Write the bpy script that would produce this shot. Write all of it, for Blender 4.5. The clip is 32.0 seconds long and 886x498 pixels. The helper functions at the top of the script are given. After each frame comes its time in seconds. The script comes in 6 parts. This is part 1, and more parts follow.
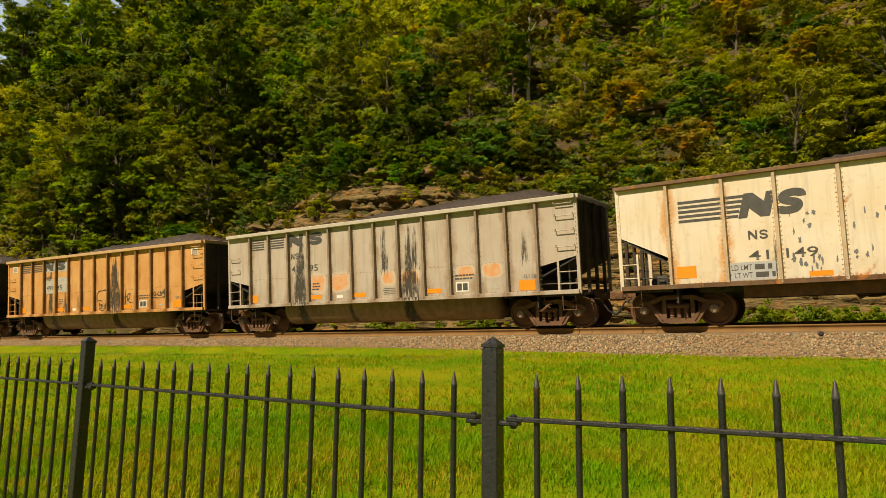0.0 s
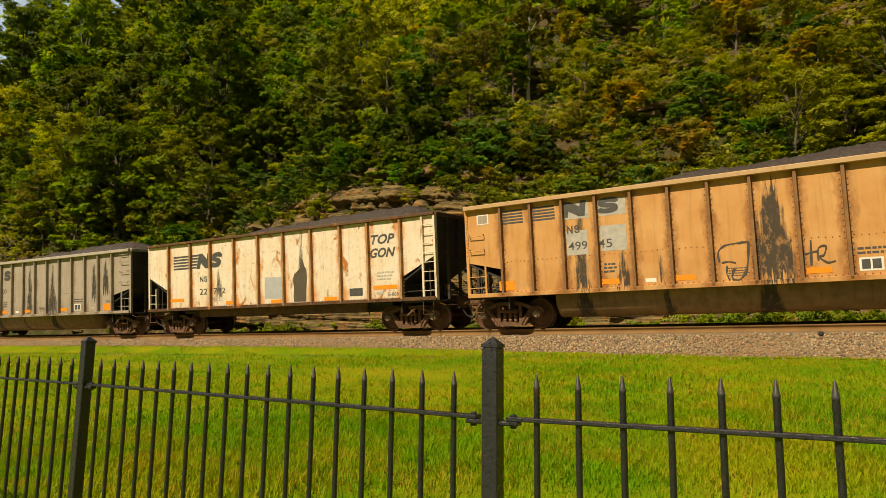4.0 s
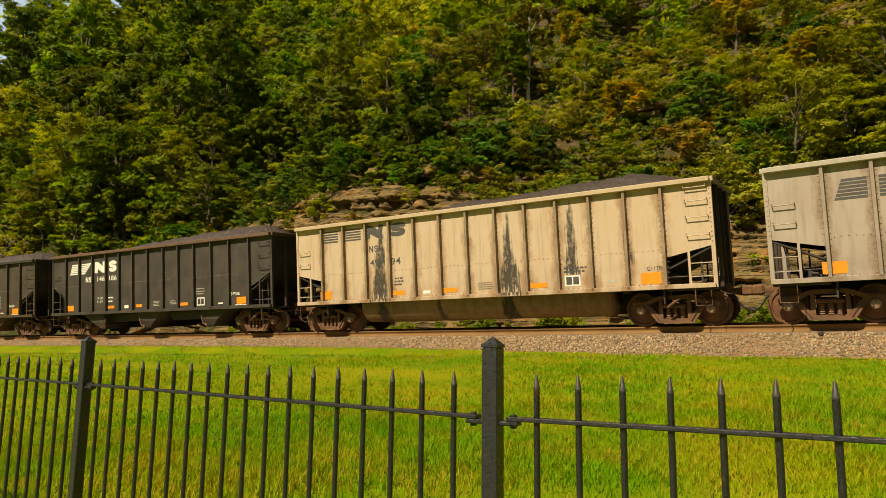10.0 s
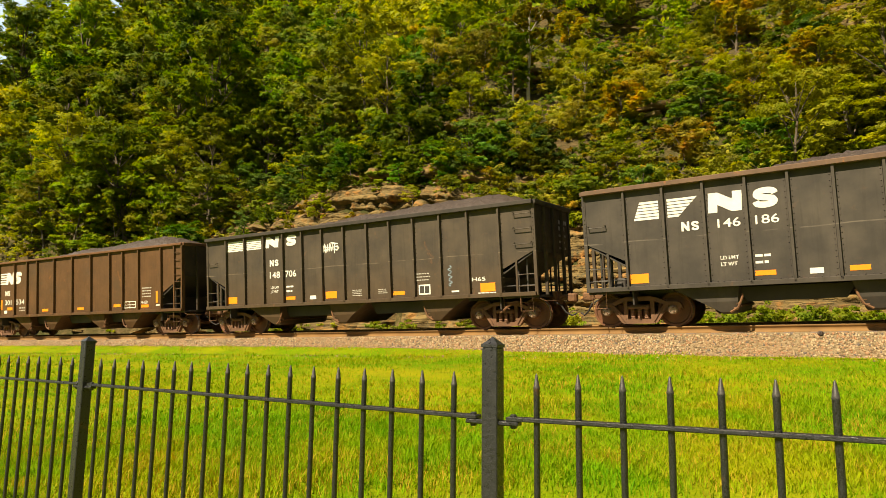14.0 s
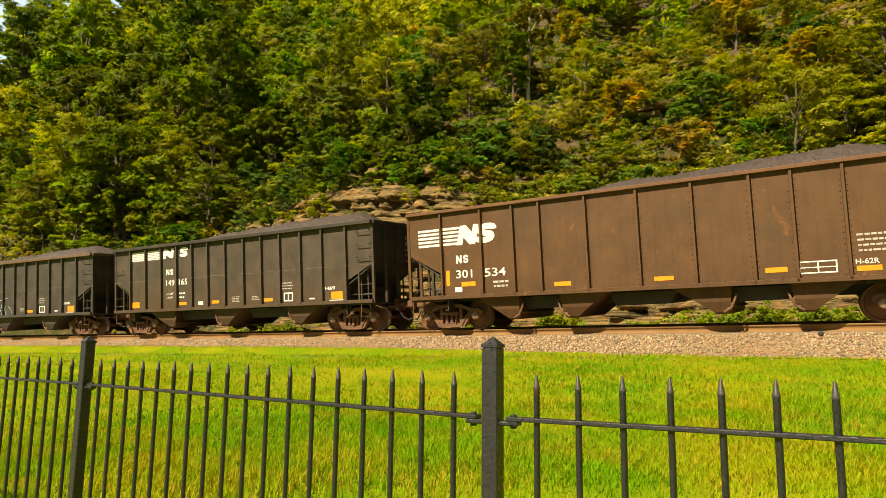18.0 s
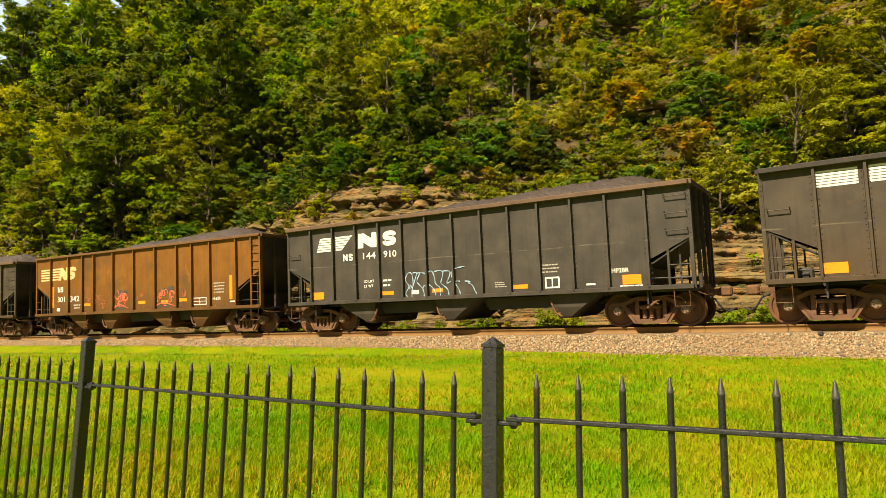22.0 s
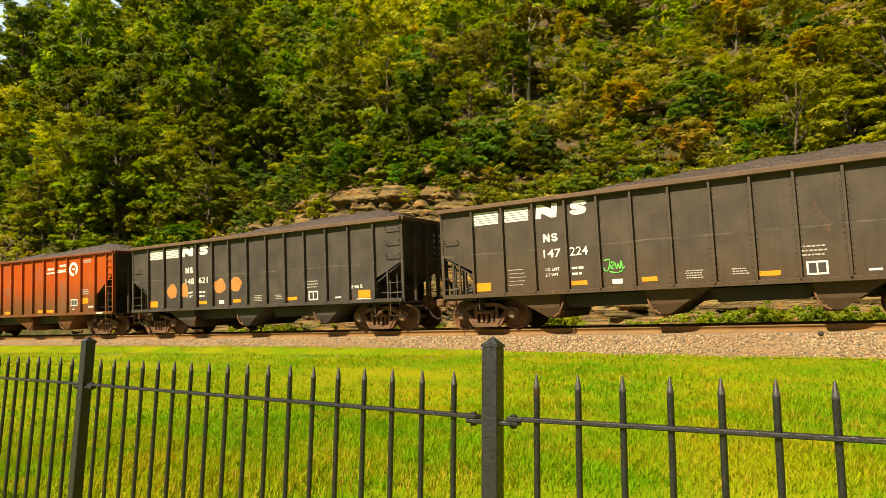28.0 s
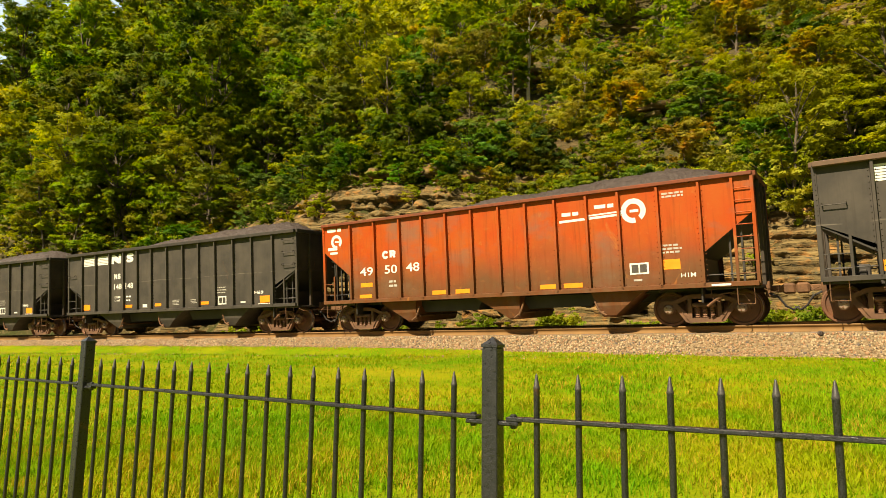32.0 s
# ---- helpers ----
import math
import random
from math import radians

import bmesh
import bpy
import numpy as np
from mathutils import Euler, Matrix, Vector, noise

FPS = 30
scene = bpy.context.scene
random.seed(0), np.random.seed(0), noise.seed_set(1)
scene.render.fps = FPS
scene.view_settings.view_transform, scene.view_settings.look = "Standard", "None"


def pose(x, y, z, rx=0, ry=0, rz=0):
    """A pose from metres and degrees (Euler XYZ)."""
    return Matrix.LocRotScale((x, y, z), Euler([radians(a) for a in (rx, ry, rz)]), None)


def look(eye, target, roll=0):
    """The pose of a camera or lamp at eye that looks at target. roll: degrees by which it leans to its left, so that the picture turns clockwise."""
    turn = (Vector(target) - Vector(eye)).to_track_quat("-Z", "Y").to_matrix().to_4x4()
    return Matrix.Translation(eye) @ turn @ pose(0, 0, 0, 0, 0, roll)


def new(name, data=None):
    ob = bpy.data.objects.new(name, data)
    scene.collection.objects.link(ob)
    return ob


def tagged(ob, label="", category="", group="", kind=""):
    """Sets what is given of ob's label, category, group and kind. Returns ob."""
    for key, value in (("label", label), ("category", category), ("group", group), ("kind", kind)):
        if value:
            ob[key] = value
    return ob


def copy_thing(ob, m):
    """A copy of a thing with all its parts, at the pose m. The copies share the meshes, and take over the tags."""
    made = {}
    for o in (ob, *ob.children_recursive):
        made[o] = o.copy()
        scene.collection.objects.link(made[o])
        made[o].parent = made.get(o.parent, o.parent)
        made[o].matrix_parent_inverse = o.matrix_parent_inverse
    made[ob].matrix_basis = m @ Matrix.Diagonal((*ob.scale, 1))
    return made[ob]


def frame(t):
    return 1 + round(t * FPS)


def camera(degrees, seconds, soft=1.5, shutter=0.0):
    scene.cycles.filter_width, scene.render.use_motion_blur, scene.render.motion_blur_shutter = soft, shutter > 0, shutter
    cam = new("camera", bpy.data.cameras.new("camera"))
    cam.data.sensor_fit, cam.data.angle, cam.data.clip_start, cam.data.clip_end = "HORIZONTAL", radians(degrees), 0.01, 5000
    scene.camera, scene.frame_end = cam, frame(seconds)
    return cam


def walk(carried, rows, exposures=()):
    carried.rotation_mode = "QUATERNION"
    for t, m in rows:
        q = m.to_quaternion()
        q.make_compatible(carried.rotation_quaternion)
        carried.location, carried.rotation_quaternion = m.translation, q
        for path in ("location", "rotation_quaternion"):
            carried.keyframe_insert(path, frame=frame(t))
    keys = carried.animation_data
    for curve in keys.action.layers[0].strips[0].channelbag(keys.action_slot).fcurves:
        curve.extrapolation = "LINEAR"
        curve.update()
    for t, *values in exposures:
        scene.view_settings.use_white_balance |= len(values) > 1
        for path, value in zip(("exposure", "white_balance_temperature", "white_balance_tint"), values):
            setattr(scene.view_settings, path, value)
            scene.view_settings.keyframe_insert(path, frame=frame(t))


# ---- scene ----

# ---------------------------------------------------------------- camera
cam = camera(68.36, 32.0, soft=0.7)
EYE = look((0, 0, 1.5), (0, math.cos(radians(8.15)), 1.5 + math.sin(radians(8.15))), 0.727)
walk(cam, [(0.0, EYE), (32.0, EYE)], [(0.0, 0.4), (3.0, 0.42), (6.0, 0.22), (7.0, 0.36), (9.0, 0.53), (11.2, 0.57), (12.2, 0.92), (13.2, 1.12), (20.0, 1.15), (32.0, 1.15)])

# ---------------------------------------------------------------- the line of the railway
HEAD, RAD, GRADE, CANT = radians(31.39), 459.1, 0.015, radians(4.68)   # car-side arc: heading, radius, climb, lean
HALF = 1.5                                                        # half width of a car
ARC_X, ARC_Y = -RAD * math.sin(HEAD), 20.44 - RAD * math.cos(HEAD)
RAIL_Z = 1.96


def on_arc(s, out):
    """Plan place at s metres along the line, out metres beyond the car-side arc, away from the lawn."""
    a = HEAD + s / RAD
    return ARC_X + (RAD + out) * math.sin(a), ARC_Y + (RAD + out) * math.cos(a)


def track_pose(s, lift=0.0):
    """Pose on the track's centre line at rail level: X with the train, Y away from the lawn."""
    a = HEAD + s / RAD
    x, y = on_arc(s, HALF)
    fx = Vector((math.cos(a), -math.sin(a), GRADE)).normalized()
    up = Vector((-math.sin(a) * math.sin(CANT), -math.cos(a) * math.sin(CANT), math.cos(CANT)))
    fy = up.cross(fx).normalized()
    up = fx.cross(fy)
    m = Matrix((fx, fy, up)).transposed().to_4x4()
    m.translation = Vector((x, y, RAIL_Z + GRADE * s)) + up * lift
    return m


SLIP_T = (0, 1.5, 3.5, 6, 8, 10, 12, 14.25, 17, 19, 21, 23, 25, 27.75, 29, 30.5, 32)
SLIP_M = (0, .034, .011, -.021, -.05, -.085, .008, .016, .02, .049, .092, .105, .071, .015, -.039, -.139, -.087)


def run(t):
    """How far the train has gone, in metres, with 0 at mid clip."""
    u = (t - 16) / 16
    return 103.566 * u - 0.785 * u ** 2 + 0.1656 * u ** 3 + 0.3976 * u ** 4 + float(np.interp(t, SLIP_T, SLIP_M))
# ---------------------------------------------------------------- sky and sun
SUN_AZ, SUN_EL = radians(226), radians(47)          # bearing from +y clockwise, height
to_sun = Vector((math.sin(SUN_AZ) * math.cos(SUN_EL), math.cos(SUN_AZ) * math.cos(SUN_EL), math.sin(SUN_EL)))
world = bpy.data.worlds.new("sky")
scene.world = world
world.use_nodes = True
wn = world.node_tree.nodes
sky = wn.new("ShaderNodeTexSky")
sky.sky_type, sky.sun_disc, sky.sun_elevation, sky.sun_rotation = "NISHITA", False, SUN_EL, SUN_AZ
sky.air_density, sky.dust_density = 1.0, 1.5
world.node_tree.links.new(sky.outputs[0], wn["Background"].inputs[0])
wn["Background"].inputs[1].default_value = 0.019
# glowing sheet added far behind the hill as the bright pale sky
k_sky = bpy.data.materials.new("sky_glow")
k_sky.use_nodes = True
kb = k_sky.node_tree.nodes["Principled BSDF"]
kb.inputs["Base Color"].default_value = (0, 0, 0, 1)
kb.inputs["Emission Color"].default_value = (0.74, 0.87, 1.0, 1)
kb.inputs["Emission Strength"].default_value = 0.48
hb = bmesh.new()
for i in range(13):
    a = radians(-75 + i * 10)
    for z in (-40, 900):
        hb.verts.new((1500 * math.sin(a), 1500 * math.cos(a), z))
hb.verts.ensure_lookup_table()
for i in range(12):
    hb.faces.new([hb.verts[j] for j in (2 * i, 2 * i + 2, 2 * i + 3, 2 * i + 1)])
sky_sheet = bpy.data.meshes.new("backdrop")
hb.to_mesh(sky_sheet)
sky_sheet.materials.append(k_sky)
tagged(new("backdrop", sky_sheet), "glowing backdrop of pale sky beyond the hill", "sky", kind="structure")
sun = new("sun", bpy.data.lights.new("sun", "SUN"))
sun.data.energy, sun.data.angle, sun.data.color = 5.0, radians(0.6), (1.0, 0.83, 0.57)
sun.matrix_world = look(to_sun * 60, (0, 0, 0))
# ---------------------------------------------------------------- material tools
class Mat:
    """A small wrapper that wires node materials."""

    def __init__(self, name):
        self.m = bpy.data.materials.new(name)
        self.m.use_nodes = True
        self.nt = self.m.node_tree
        self.b = self.nt.nodes["Principled BSDF"]
        self._obj = None

    def put(self, sock, v):
        if isinstance(v, bpy.types.NodeSocket):
            self.nt.links.new(v, sock)
        elif isinstance(v, tuple) and len(v) == 3 and sock.type == "RGBA":
            sock.default_value = (*v, 1)
        else:
            sock.default_value = v

    def node(self, kind):
        return self.nt.nodes.new(kind)

    def obj(self):
        if self._obj is None:
            self._obj = self.node("ShaderNodeTexCoord").outputs["Object"]
        return self._obj

    def world(self):
        return self.node("ShaderNodeNewGeometry").outputs["Position"]

    def scaled(self, vec, s):
        n = self.node("ShaderNodeMapping")
        self.put(n.inputs["Vector"], vec)
        n.inputs["Scale"].default_value = s
        return n.outputs[0]

    def noise(self, scale, vec=None, detail=4.0, rough=0.55, warp=0.0):
        n = self.node("ShaderNodeTexNoise")
        self.put(n.inputs["Vector"], vec or self.obj())
        n.inputs["Scale"].default_value, n.inputs["Detail"].default_value = scale, detail
        n.inputs["Roughness"].default_value, n.inputs["Distortion"].default_value = rough, warp
        return n.outputs["Fac"]

    def cells(self, scale, vec=None):
        n = self.node("ShaderNodeTexVoronoi")
        self.put(n.inputs["Vector"], vec or self.obj())
        n.inputs["Scale"].default_value = scale
        return n

    def math(self, op, a, b=0.0, clamp=False):
        n = self.node("ShaderNodeMath")
        n.operation, n.use_clamp = op, clamp
        self.put(n.inputs[0], a)
        self.put(n.inputs[1], b)
        return n.outputs[0]

    def span(self, v, lo, hi, to0=0.0, to1=1.0):
        n = self.node("ShaderNodeMapRange")
        self.put(n.inputs[0], v)
        for i, q in ((1, lo), (2, hi), (3, to0), (4, to1)):
            n.inputs[i].default_value = q
        return n.outputs[0]

    def mix(self, fac, a, b):
        n = self.node("ShaderNodeMix")
        n.data_type = "RGBA"
        self.put(n.inputs[0], fac)
        self.put(n.inputs[6], a)
        self.put(n.inputs[7], b)
        return n.outputs[2]

    def xyz(self, vec=None):
        n = self.node("ShaderNodeSeparateXYZ")
        self.put(n.inputs[0], vec or self.obj())
        return n.outputs

    def tint(self, col, hue=0.5, sat=1.0, val=1.0):
        n = self.node("ShaderNodeHueSaturation")
        self.put(n.inputs["Color"], col)
        self.put(n.inputs["Hue"], hue)
        self.put(n.inputs["Saturation"], sat)
        self.put(n.inputs["Value"], val)
        return n.outputs[0]

    def done(self, col, rough=0.7, metal=0.0, bump=None, strength=0.4, dist=0.01, spec=0.5):
        self.put(self.b.inputs["Base Color"], col)
        self.put(self.b.inputs["Roughness"], rough)
        self.put(self.b.inputs["Metallic"], metal)
        self.b.inputs["Specular IOR Level"].default_value = spec
        if bump is not None:
            n = self.node("ShaderNodeBump")
            self.put(n.inputs["Height"], bump)
            n.inputs["Strength"].default_value, n.inputs["Distance"].default_value = strength, dist
            self.nt.links.new(n.outputs[0], self.b.inputs["Normal"])
        return self.m


def car_paint(name, base, dust, rust=0.2, grime=0.4, patches=(), fade=None, patch_col=(0.04, 0.036, 0.03), rough=0.55, ribs=(), rib_col=(0.4, 0.135, 0.02), seam=None, worn=None, burns=()):
    """Weathered car paint: dust, rust blooms and runs, road grime near the sill, dark bare patches (x, z0, z1, half width)."""
    k = Mat(name)
    x, y, z = k.xyz()
    col = k.mix(k.span(k.noise(1.3, detail=5), 0.35, 0.7), base, dust)
    if fade:
        lo = k.math("ADD", z, k.math("MULTIPLY", k.noise(1.1, k.scaled(k.obj(), (0.6, 1, 0.6))), 1.4))
        col = k.mix(k.span(lo, fade[1], fade[2], 1.0, 0.0), col, fade[0])
    if worn:
        col = k.mix(k.span(k.noise(.55, k.scaled(k.obj(), (1.0, 1.0, 1.5)), 6, .6), .5, .66, 0.0, worn[1]), col, worn[0])
    run_ = k.noise(3.0, k.scaled(k.obj(), (3.5, 1.0, 0.22)), 5, 0.6)
    col = k.mix(k.span(run_, 0.52, 0.78, 0.0, grime), col, tuple(c * 0.35 for c in dust))
    low = k.math("MULTIPLY", k.span(z, 1.0, 1.9, 1.0, 0.0), k.span(k.noise(4.0), 0.3, 0.7))
    col = k.mix(k.math("MULTIPLY", low, grime), col, tuple(c * 0.4 for c in dust))
    r0 = k.span(k.noise(2.2, k.scaled(k.obj(), (1.0, 1.0, 0.55)), 8, 0.65, 0.6), 0.66 - 0.12 * rust, 0.74 - 0.12 * rust)
    r1 = k.span(k.noise(7.0, detail=6), 0.62 - 0.1 * rust, 0.8)
    rustm = k.math("MULTIPLY", k.math("MAXIMUM", r0, k.math("MULTIPLY", r1, 0.5)), min(1.0, rust * 2.5), True)
    rcol = k.mix(k.noise(20.0), (0.26, 0.085, 0.018), (0.5, 0.21, 0.045))
    col = k.mix(rustm, col, rcol)
    if ribs:
        near = None
        for rx in ribs:
            d = k.math("ABSOLUTE", k.math("SUBTRACT", x, rx))
            near = d if near is None else k.math("MINIMUM", near, d)
        reach = k.math("ADD", k.span(k.noise(2.6, k.scaled(k.obj(), (1.0, 1.0, 0.5)), 6, 0.7), 0.35, 0.75, 0.0, 0.3), k.span(z, 1.0, 1.9, 0.09, 0.0))
        bleed = k.span(k.math("SUBTRACT", reach, near), -0.1, 0.08)
        col = k.mix(k.math("MULTIPLY", bleed, 0.85), col, k.mix(k.noise(14.0, detail=5), rib_col, tuple(c * 1.7 for c in rib_col)))
    if seam:
        line = k.math("ABSOLUTE", k.math("SUBTRACT", z, k.math("ADD", k.math("MULTIPLY", k.noise(0.8, detail=2), 0.1), seam)))
        col = k.mix(k.math("MULTIPLY", k.span(line, 0.006, 0.02, 0.6, 0.0), k.span(k.noise(1.6), 0.45, 0.6)), col, tuple(c * 2.2 for c in dust))
    for bx, bz, rx, rz in burns:
        ex = k.math("POWER", k.math("ABSOLUTE", k.math("DIVIDE", k.math("SUBTRACT", x, bx), rx)), 2.6)
        ez = k.math("POWER", k.math("ABSOLUTE", k.math("DIVIDE", k.math("SUBTRACT", z, bz), rz)), 2.6)
        d = k.math("ADD", k.math("ADD", ex, ez), k.span(k.noise(3.2, detail=4), .25, .75, -.5, .5))
        col = k.mix(k.span(d, 1.0, 1.9, .55, 0.0), col, (0.62, 0.5, 0.38))
        col = k.mix(k.math("MULTIPLY", k.span(d, .45, 1.05, .9, 0.0), k.span(k.noise(5.0, detail=5), .3, .6, .45, 1.0)), col, (0.62, 0.27, 0.085))
    wob = k.math("SUBTRACT", k.noise(2.4, k.scaled(k.obj(), (1.0, 1.0, 0.7)), 6, 0.7), 0.5)
    streak = k.math("SUBTRACT", k.noise(9.0, k.scaled(k.obj(), (2.2, 1.0, 0.12)), 4), 0.5)
    total = None
    for px, z0, z1, hw in patches:
        d = k.math("ABSOLUTE", k.math("SUBTRACT", k.math("ADD", x, k.math("MULTIPLY", wob, 0.35)), px))
        taper = k.span(z, z0, z1, hw, hw * 0.3)
        inside = k.span(k.math("SUBTRACT", k.math("ADD", taper, k.math("MULTIPLY", streak, 0.36)), d), -0.04, 0.06)
        inside = k.math("MULTIPLY", inside, k.span(k.math("ADD", z, k.math("MULTIPLY", streak, 1.8)), z0 - 0.05, z0 + 0.05))
        inside = k.math("MULTIPLY", inside, k.span(k.math("ADD", z, k.math("MULTIPLY", streak, 2.2)), z1 - 0.1, z1 + 0.1, 1.0, 0.0))
        total = inside if total is None else k.math("MAXIMUM", total, inside)
    if total is not None:
        speck = k.span(k.noise(8.0, k.scaled(k.obj(), (1.0, 1.0, 0.6)), 6, 0.7), 0.34, 0.48, 0.45, 0.95)
        col = k.mix(k.math("MULTIPLY", total, speck), col, patch_col)
    dents = k.math("ADD", k.noise(0.9, detail=2), k.math("MULTIPLY", k.noise(45.0, detail=3), 0.03))
    ro = k.math("ADD", k.span(k.noise(6.0), 0.2, 0.8, rough - 0.1, rough + 0.2), k.math("MULTIPLY", rustm, 0.25), True)
    return k.done(col, ro, 0.0, dents, 0.25, 0.05, 0.22)


def plain(name, c0, c1, scale=6.0, rough=0.7, metal=0.0, bump=0.3, dist=0.01, fine=60.0, spec=0.5):
    k = Mat(name)
    big, small = k.noise(scale, detail=5), k.noise(fine, detail=4)
    f = k.math("ADD", k.math("MULTIPLY", k.span(big, 0.3, 0.7), 0.65), k.math("MULTIPLY", k.span(small, 0.3, 0.7), 0.35))
    return k.done(k.mix(f, c0, c1), k.span(small, 0.2, 0.8, rough - 0.1, min(1.0, rough + 0.1)), metal, k.math("ADD", big, k.math("MULTIPLY", small, 0.4)), bump, dist, spec)


M_COAL = plain("coal", (0.024, 0.018, 0.015), (0.085, 0.062, 0.05), 14.0, 0.55, 0, 1.0, 0.05, 45.0)
M_BLACK = plain("black_car_steel", (0.02, 0.018, 0.016), (0.045, 0.038, 0.032), 2.5, 0.65)
M_TRUCK = plain("truck_casting", (0.05, 0.026, 0.013), (0.22, 0.105, 0.042), 5.0, 0.85, 0, 0.5)
M_WHEEL = plain("wheel_steel", (0.055, 0.026, 0.013), (0.21, 0.085, 0.035), 2.2, 0.62, 0.1)
M_CAP = plain("bearing_cap", (0.14, 0.085, 0.055), (0.4, 0.31, 0.24), 9.0, 0.5, 0.3)
M_TREAD = plain("worn_tread", (0.35, 0.33, 0.31), (0.5, 0.48, 0.45), 9.0, 0.3, 0.9)
M_FRAME = plain("truck_side_casting", (0.055, 0.03, 0.017), (0.21, 0.105, 0.05), 3.0, 0.8, 0, 0.6)
M_SPRING = plain("spring_steel", (0.09, 0.045, 0.025), (0.24, 0.12, 0.06), 9.0, 0.7)
M_HOSE = plain("rubber_hose", (0.015, 0.014, 0.013), (0.035, 0.03, 0.028), 9.0, 0.8)
M_YELLOW = plain("reflector_yellow", (0.78, 0.23, 0.008), (0.85, 0.3, 0.015), 5.0, 0.4)
M_WHITE = plain("stencil_white", (0.62, 0.6, 0.55), (0.8, 0.78, 0.72), 7.0, 0.6)
M_GREYLET = plain("stencil_grey", (0.045, 0.043, 0.042), (0.09, 0.085, 0.08), 7.0, 0.6)
M_DULLWHITE = plain("faded_stencil", (0.3, 0.28, 0.25), (0.5, 0.47, 0.42), 7.0, 0.6)
M_YELLOWED = plain("yellowed_stencil", (0.62, 0.3, 0.08), (0.78, 0.6, 0.36), 2.5, 0.6)
M_TAG_BLUE = plain("spray_pale_blue", (0.22, 0.36, 0.5), (0.38, 0.5, 0.62), 9.0, 0.6)
M_TAG_GREEN = plain("spray_green", (0.08, 0.45, 0.05), (0.15, 0.6, 0.1), 9.0, 0.6)
M_TAG_RED = plain("spray_red", (0.7, 0.07, 0.035), (0.8, 0.22, 0.14), 9.0, 0.6)
M_TAG_FAINT = plain("faded_red_spray", (0.3, 0.085, 0.025), (0.42, 0.12, 0.045), 9.0, 0.7)
M_TAG_DARK = plain("spray_dark", (0.04, 0.035, 0.03), (0.08, 0.07, 0.06), 9.0, 0.6)
M_BURN = plain("scorched_primer", (0.34, 0.135, 0.024), (0.5, 0.225, 0.06), 5.0, 0.7)
M_BURN_EDGE = plain("scorch_edge", (0.16, 0.085, 0.035), (0.3, 0.17, 0.08), 9.0, 0.7)
M_TUB = car_paint("grimy_tub_paint", (0.3, 0.205, 0.105), (0.32, 0.21, 0.1), .15, .6, ((-3.45, .2, 1.3, .3), (1.2, .2, 1.3, .3), (-1.2, .2, 1.2, .14)), rough=.42)
M_BARE = plain("bare_weathered_steel", (0.06, 0.047, 0.03), (0.1, 0.08, 0.052), 3.0, 0.7)
M_PRIMER_DARK = plain("dark_primer", (0.1, 0.1, 0.11), (0.2, 0.2, 0.21), 4.0, 0.6)
M_PRIMER = plain("grey_primer", (0.33, 0.34, 0.36), (0.45, 0.45, 0.46), 4.0, 0.6)
M_RAIL_TOP = plain("rail_head", (0.3, 0.26, 0.22), (0.5, 0.46, 0.42), 4.0, 0.25, 0.8)
M_RAIL = plain("rusty_rail", (0.12, 0.06, 0.014), (0.24, 0.13, 0.035), 1.6, 0.8)
M_TIE = plain("weathered_tie", (0.1, 0.07, 0.05), (0.22, 0.17, 0.13), 6.0, 0.9, 0, 0.6)
k = Mat("black_fence_paint")
big, small = k.noise(80.0, detail=5), k.noise(300.0, detail=4)
col = k.mix(k.span(small, 0.35, 0.7), (0.004, 0.0045, 0.006), (0.036, 0.038, 0.044))
col = k.mix(k.span(k.noise(9.0, k.world(), 6, 0.7), 0.62, 0.72), col, (0.09, 0.04, 0.018))
M_IRON = k.done(col, k.span(big, 0.3, 0.7, 0.22, 0.5), 0.0, k.math("ADD", big, k.math("MULTIPLY", small, 0.5)), 0.45, 0.005, 0.6)
M_TIP = plain("worn_fence_tip", (0.02, 0.019, 0.018), (0.1, 0.095, 0.09), 40.0, 0.45, 0.3, 0.4, 0.004, 200.0)


def leaf_mat(name, c0, c1, c2):
    """Leaf colour that varies from tree to tree and from leaf to leaf, with light passing through."""
    k = Mat(name)
    g = k.node("ShaderNodeNewGeometry").outputs["Random Per Island"]
    o = k.node("ShaderNodeObjectInfo").outputs["Random"]
    col = k.mix(k.span(g, 0.0, 1.0), c0, c1)
    col = k.mix(k.span(k.noise(0.9, k.world(), 3), 0.47, 0.7), col, c2)
    col = k.tint(col, k.span(o, 0, 1, 0.492, 0.518), k.span(o, 0, 1, 0.9, 1.08), k.span(k.math("FRACT", k.math("MULTIPLY", o, 7.3)), 0, 1, 0.62, 1.42))
    crown = k.noise(.2, k.world(), 3, .6)
    col = k.tint(col, k.span(crown, .32, .68, .512, .488), 1.0, k.span(k.noise(.27, k.scaled(k.world(), (1.0, 1.0, 1.3)), 2), .32, .68, .66, 1.3))
    k.done(col, 0.65, 0.0, None, spec=0.12)
    tr = k.node("ShaderNodeBsdfTranslucent")
    k.put(tr.inputs["Color"], k.tint(col, 0.495, 1.1, 1.4))
    ms = k.node("ShaderNodeMixShader")
    ms.inputs[0].default_value = 0.46
    k.nt.links.new(k.b.outputs[0], ms.inputs[1])
    k.nt.links.new(tr.outputs[0], ms.inputs[2])
    k.nt.links.new(ms.outputs[0], k.nt.nodes["Material Output"].inputs["Surface"])
    return k.m


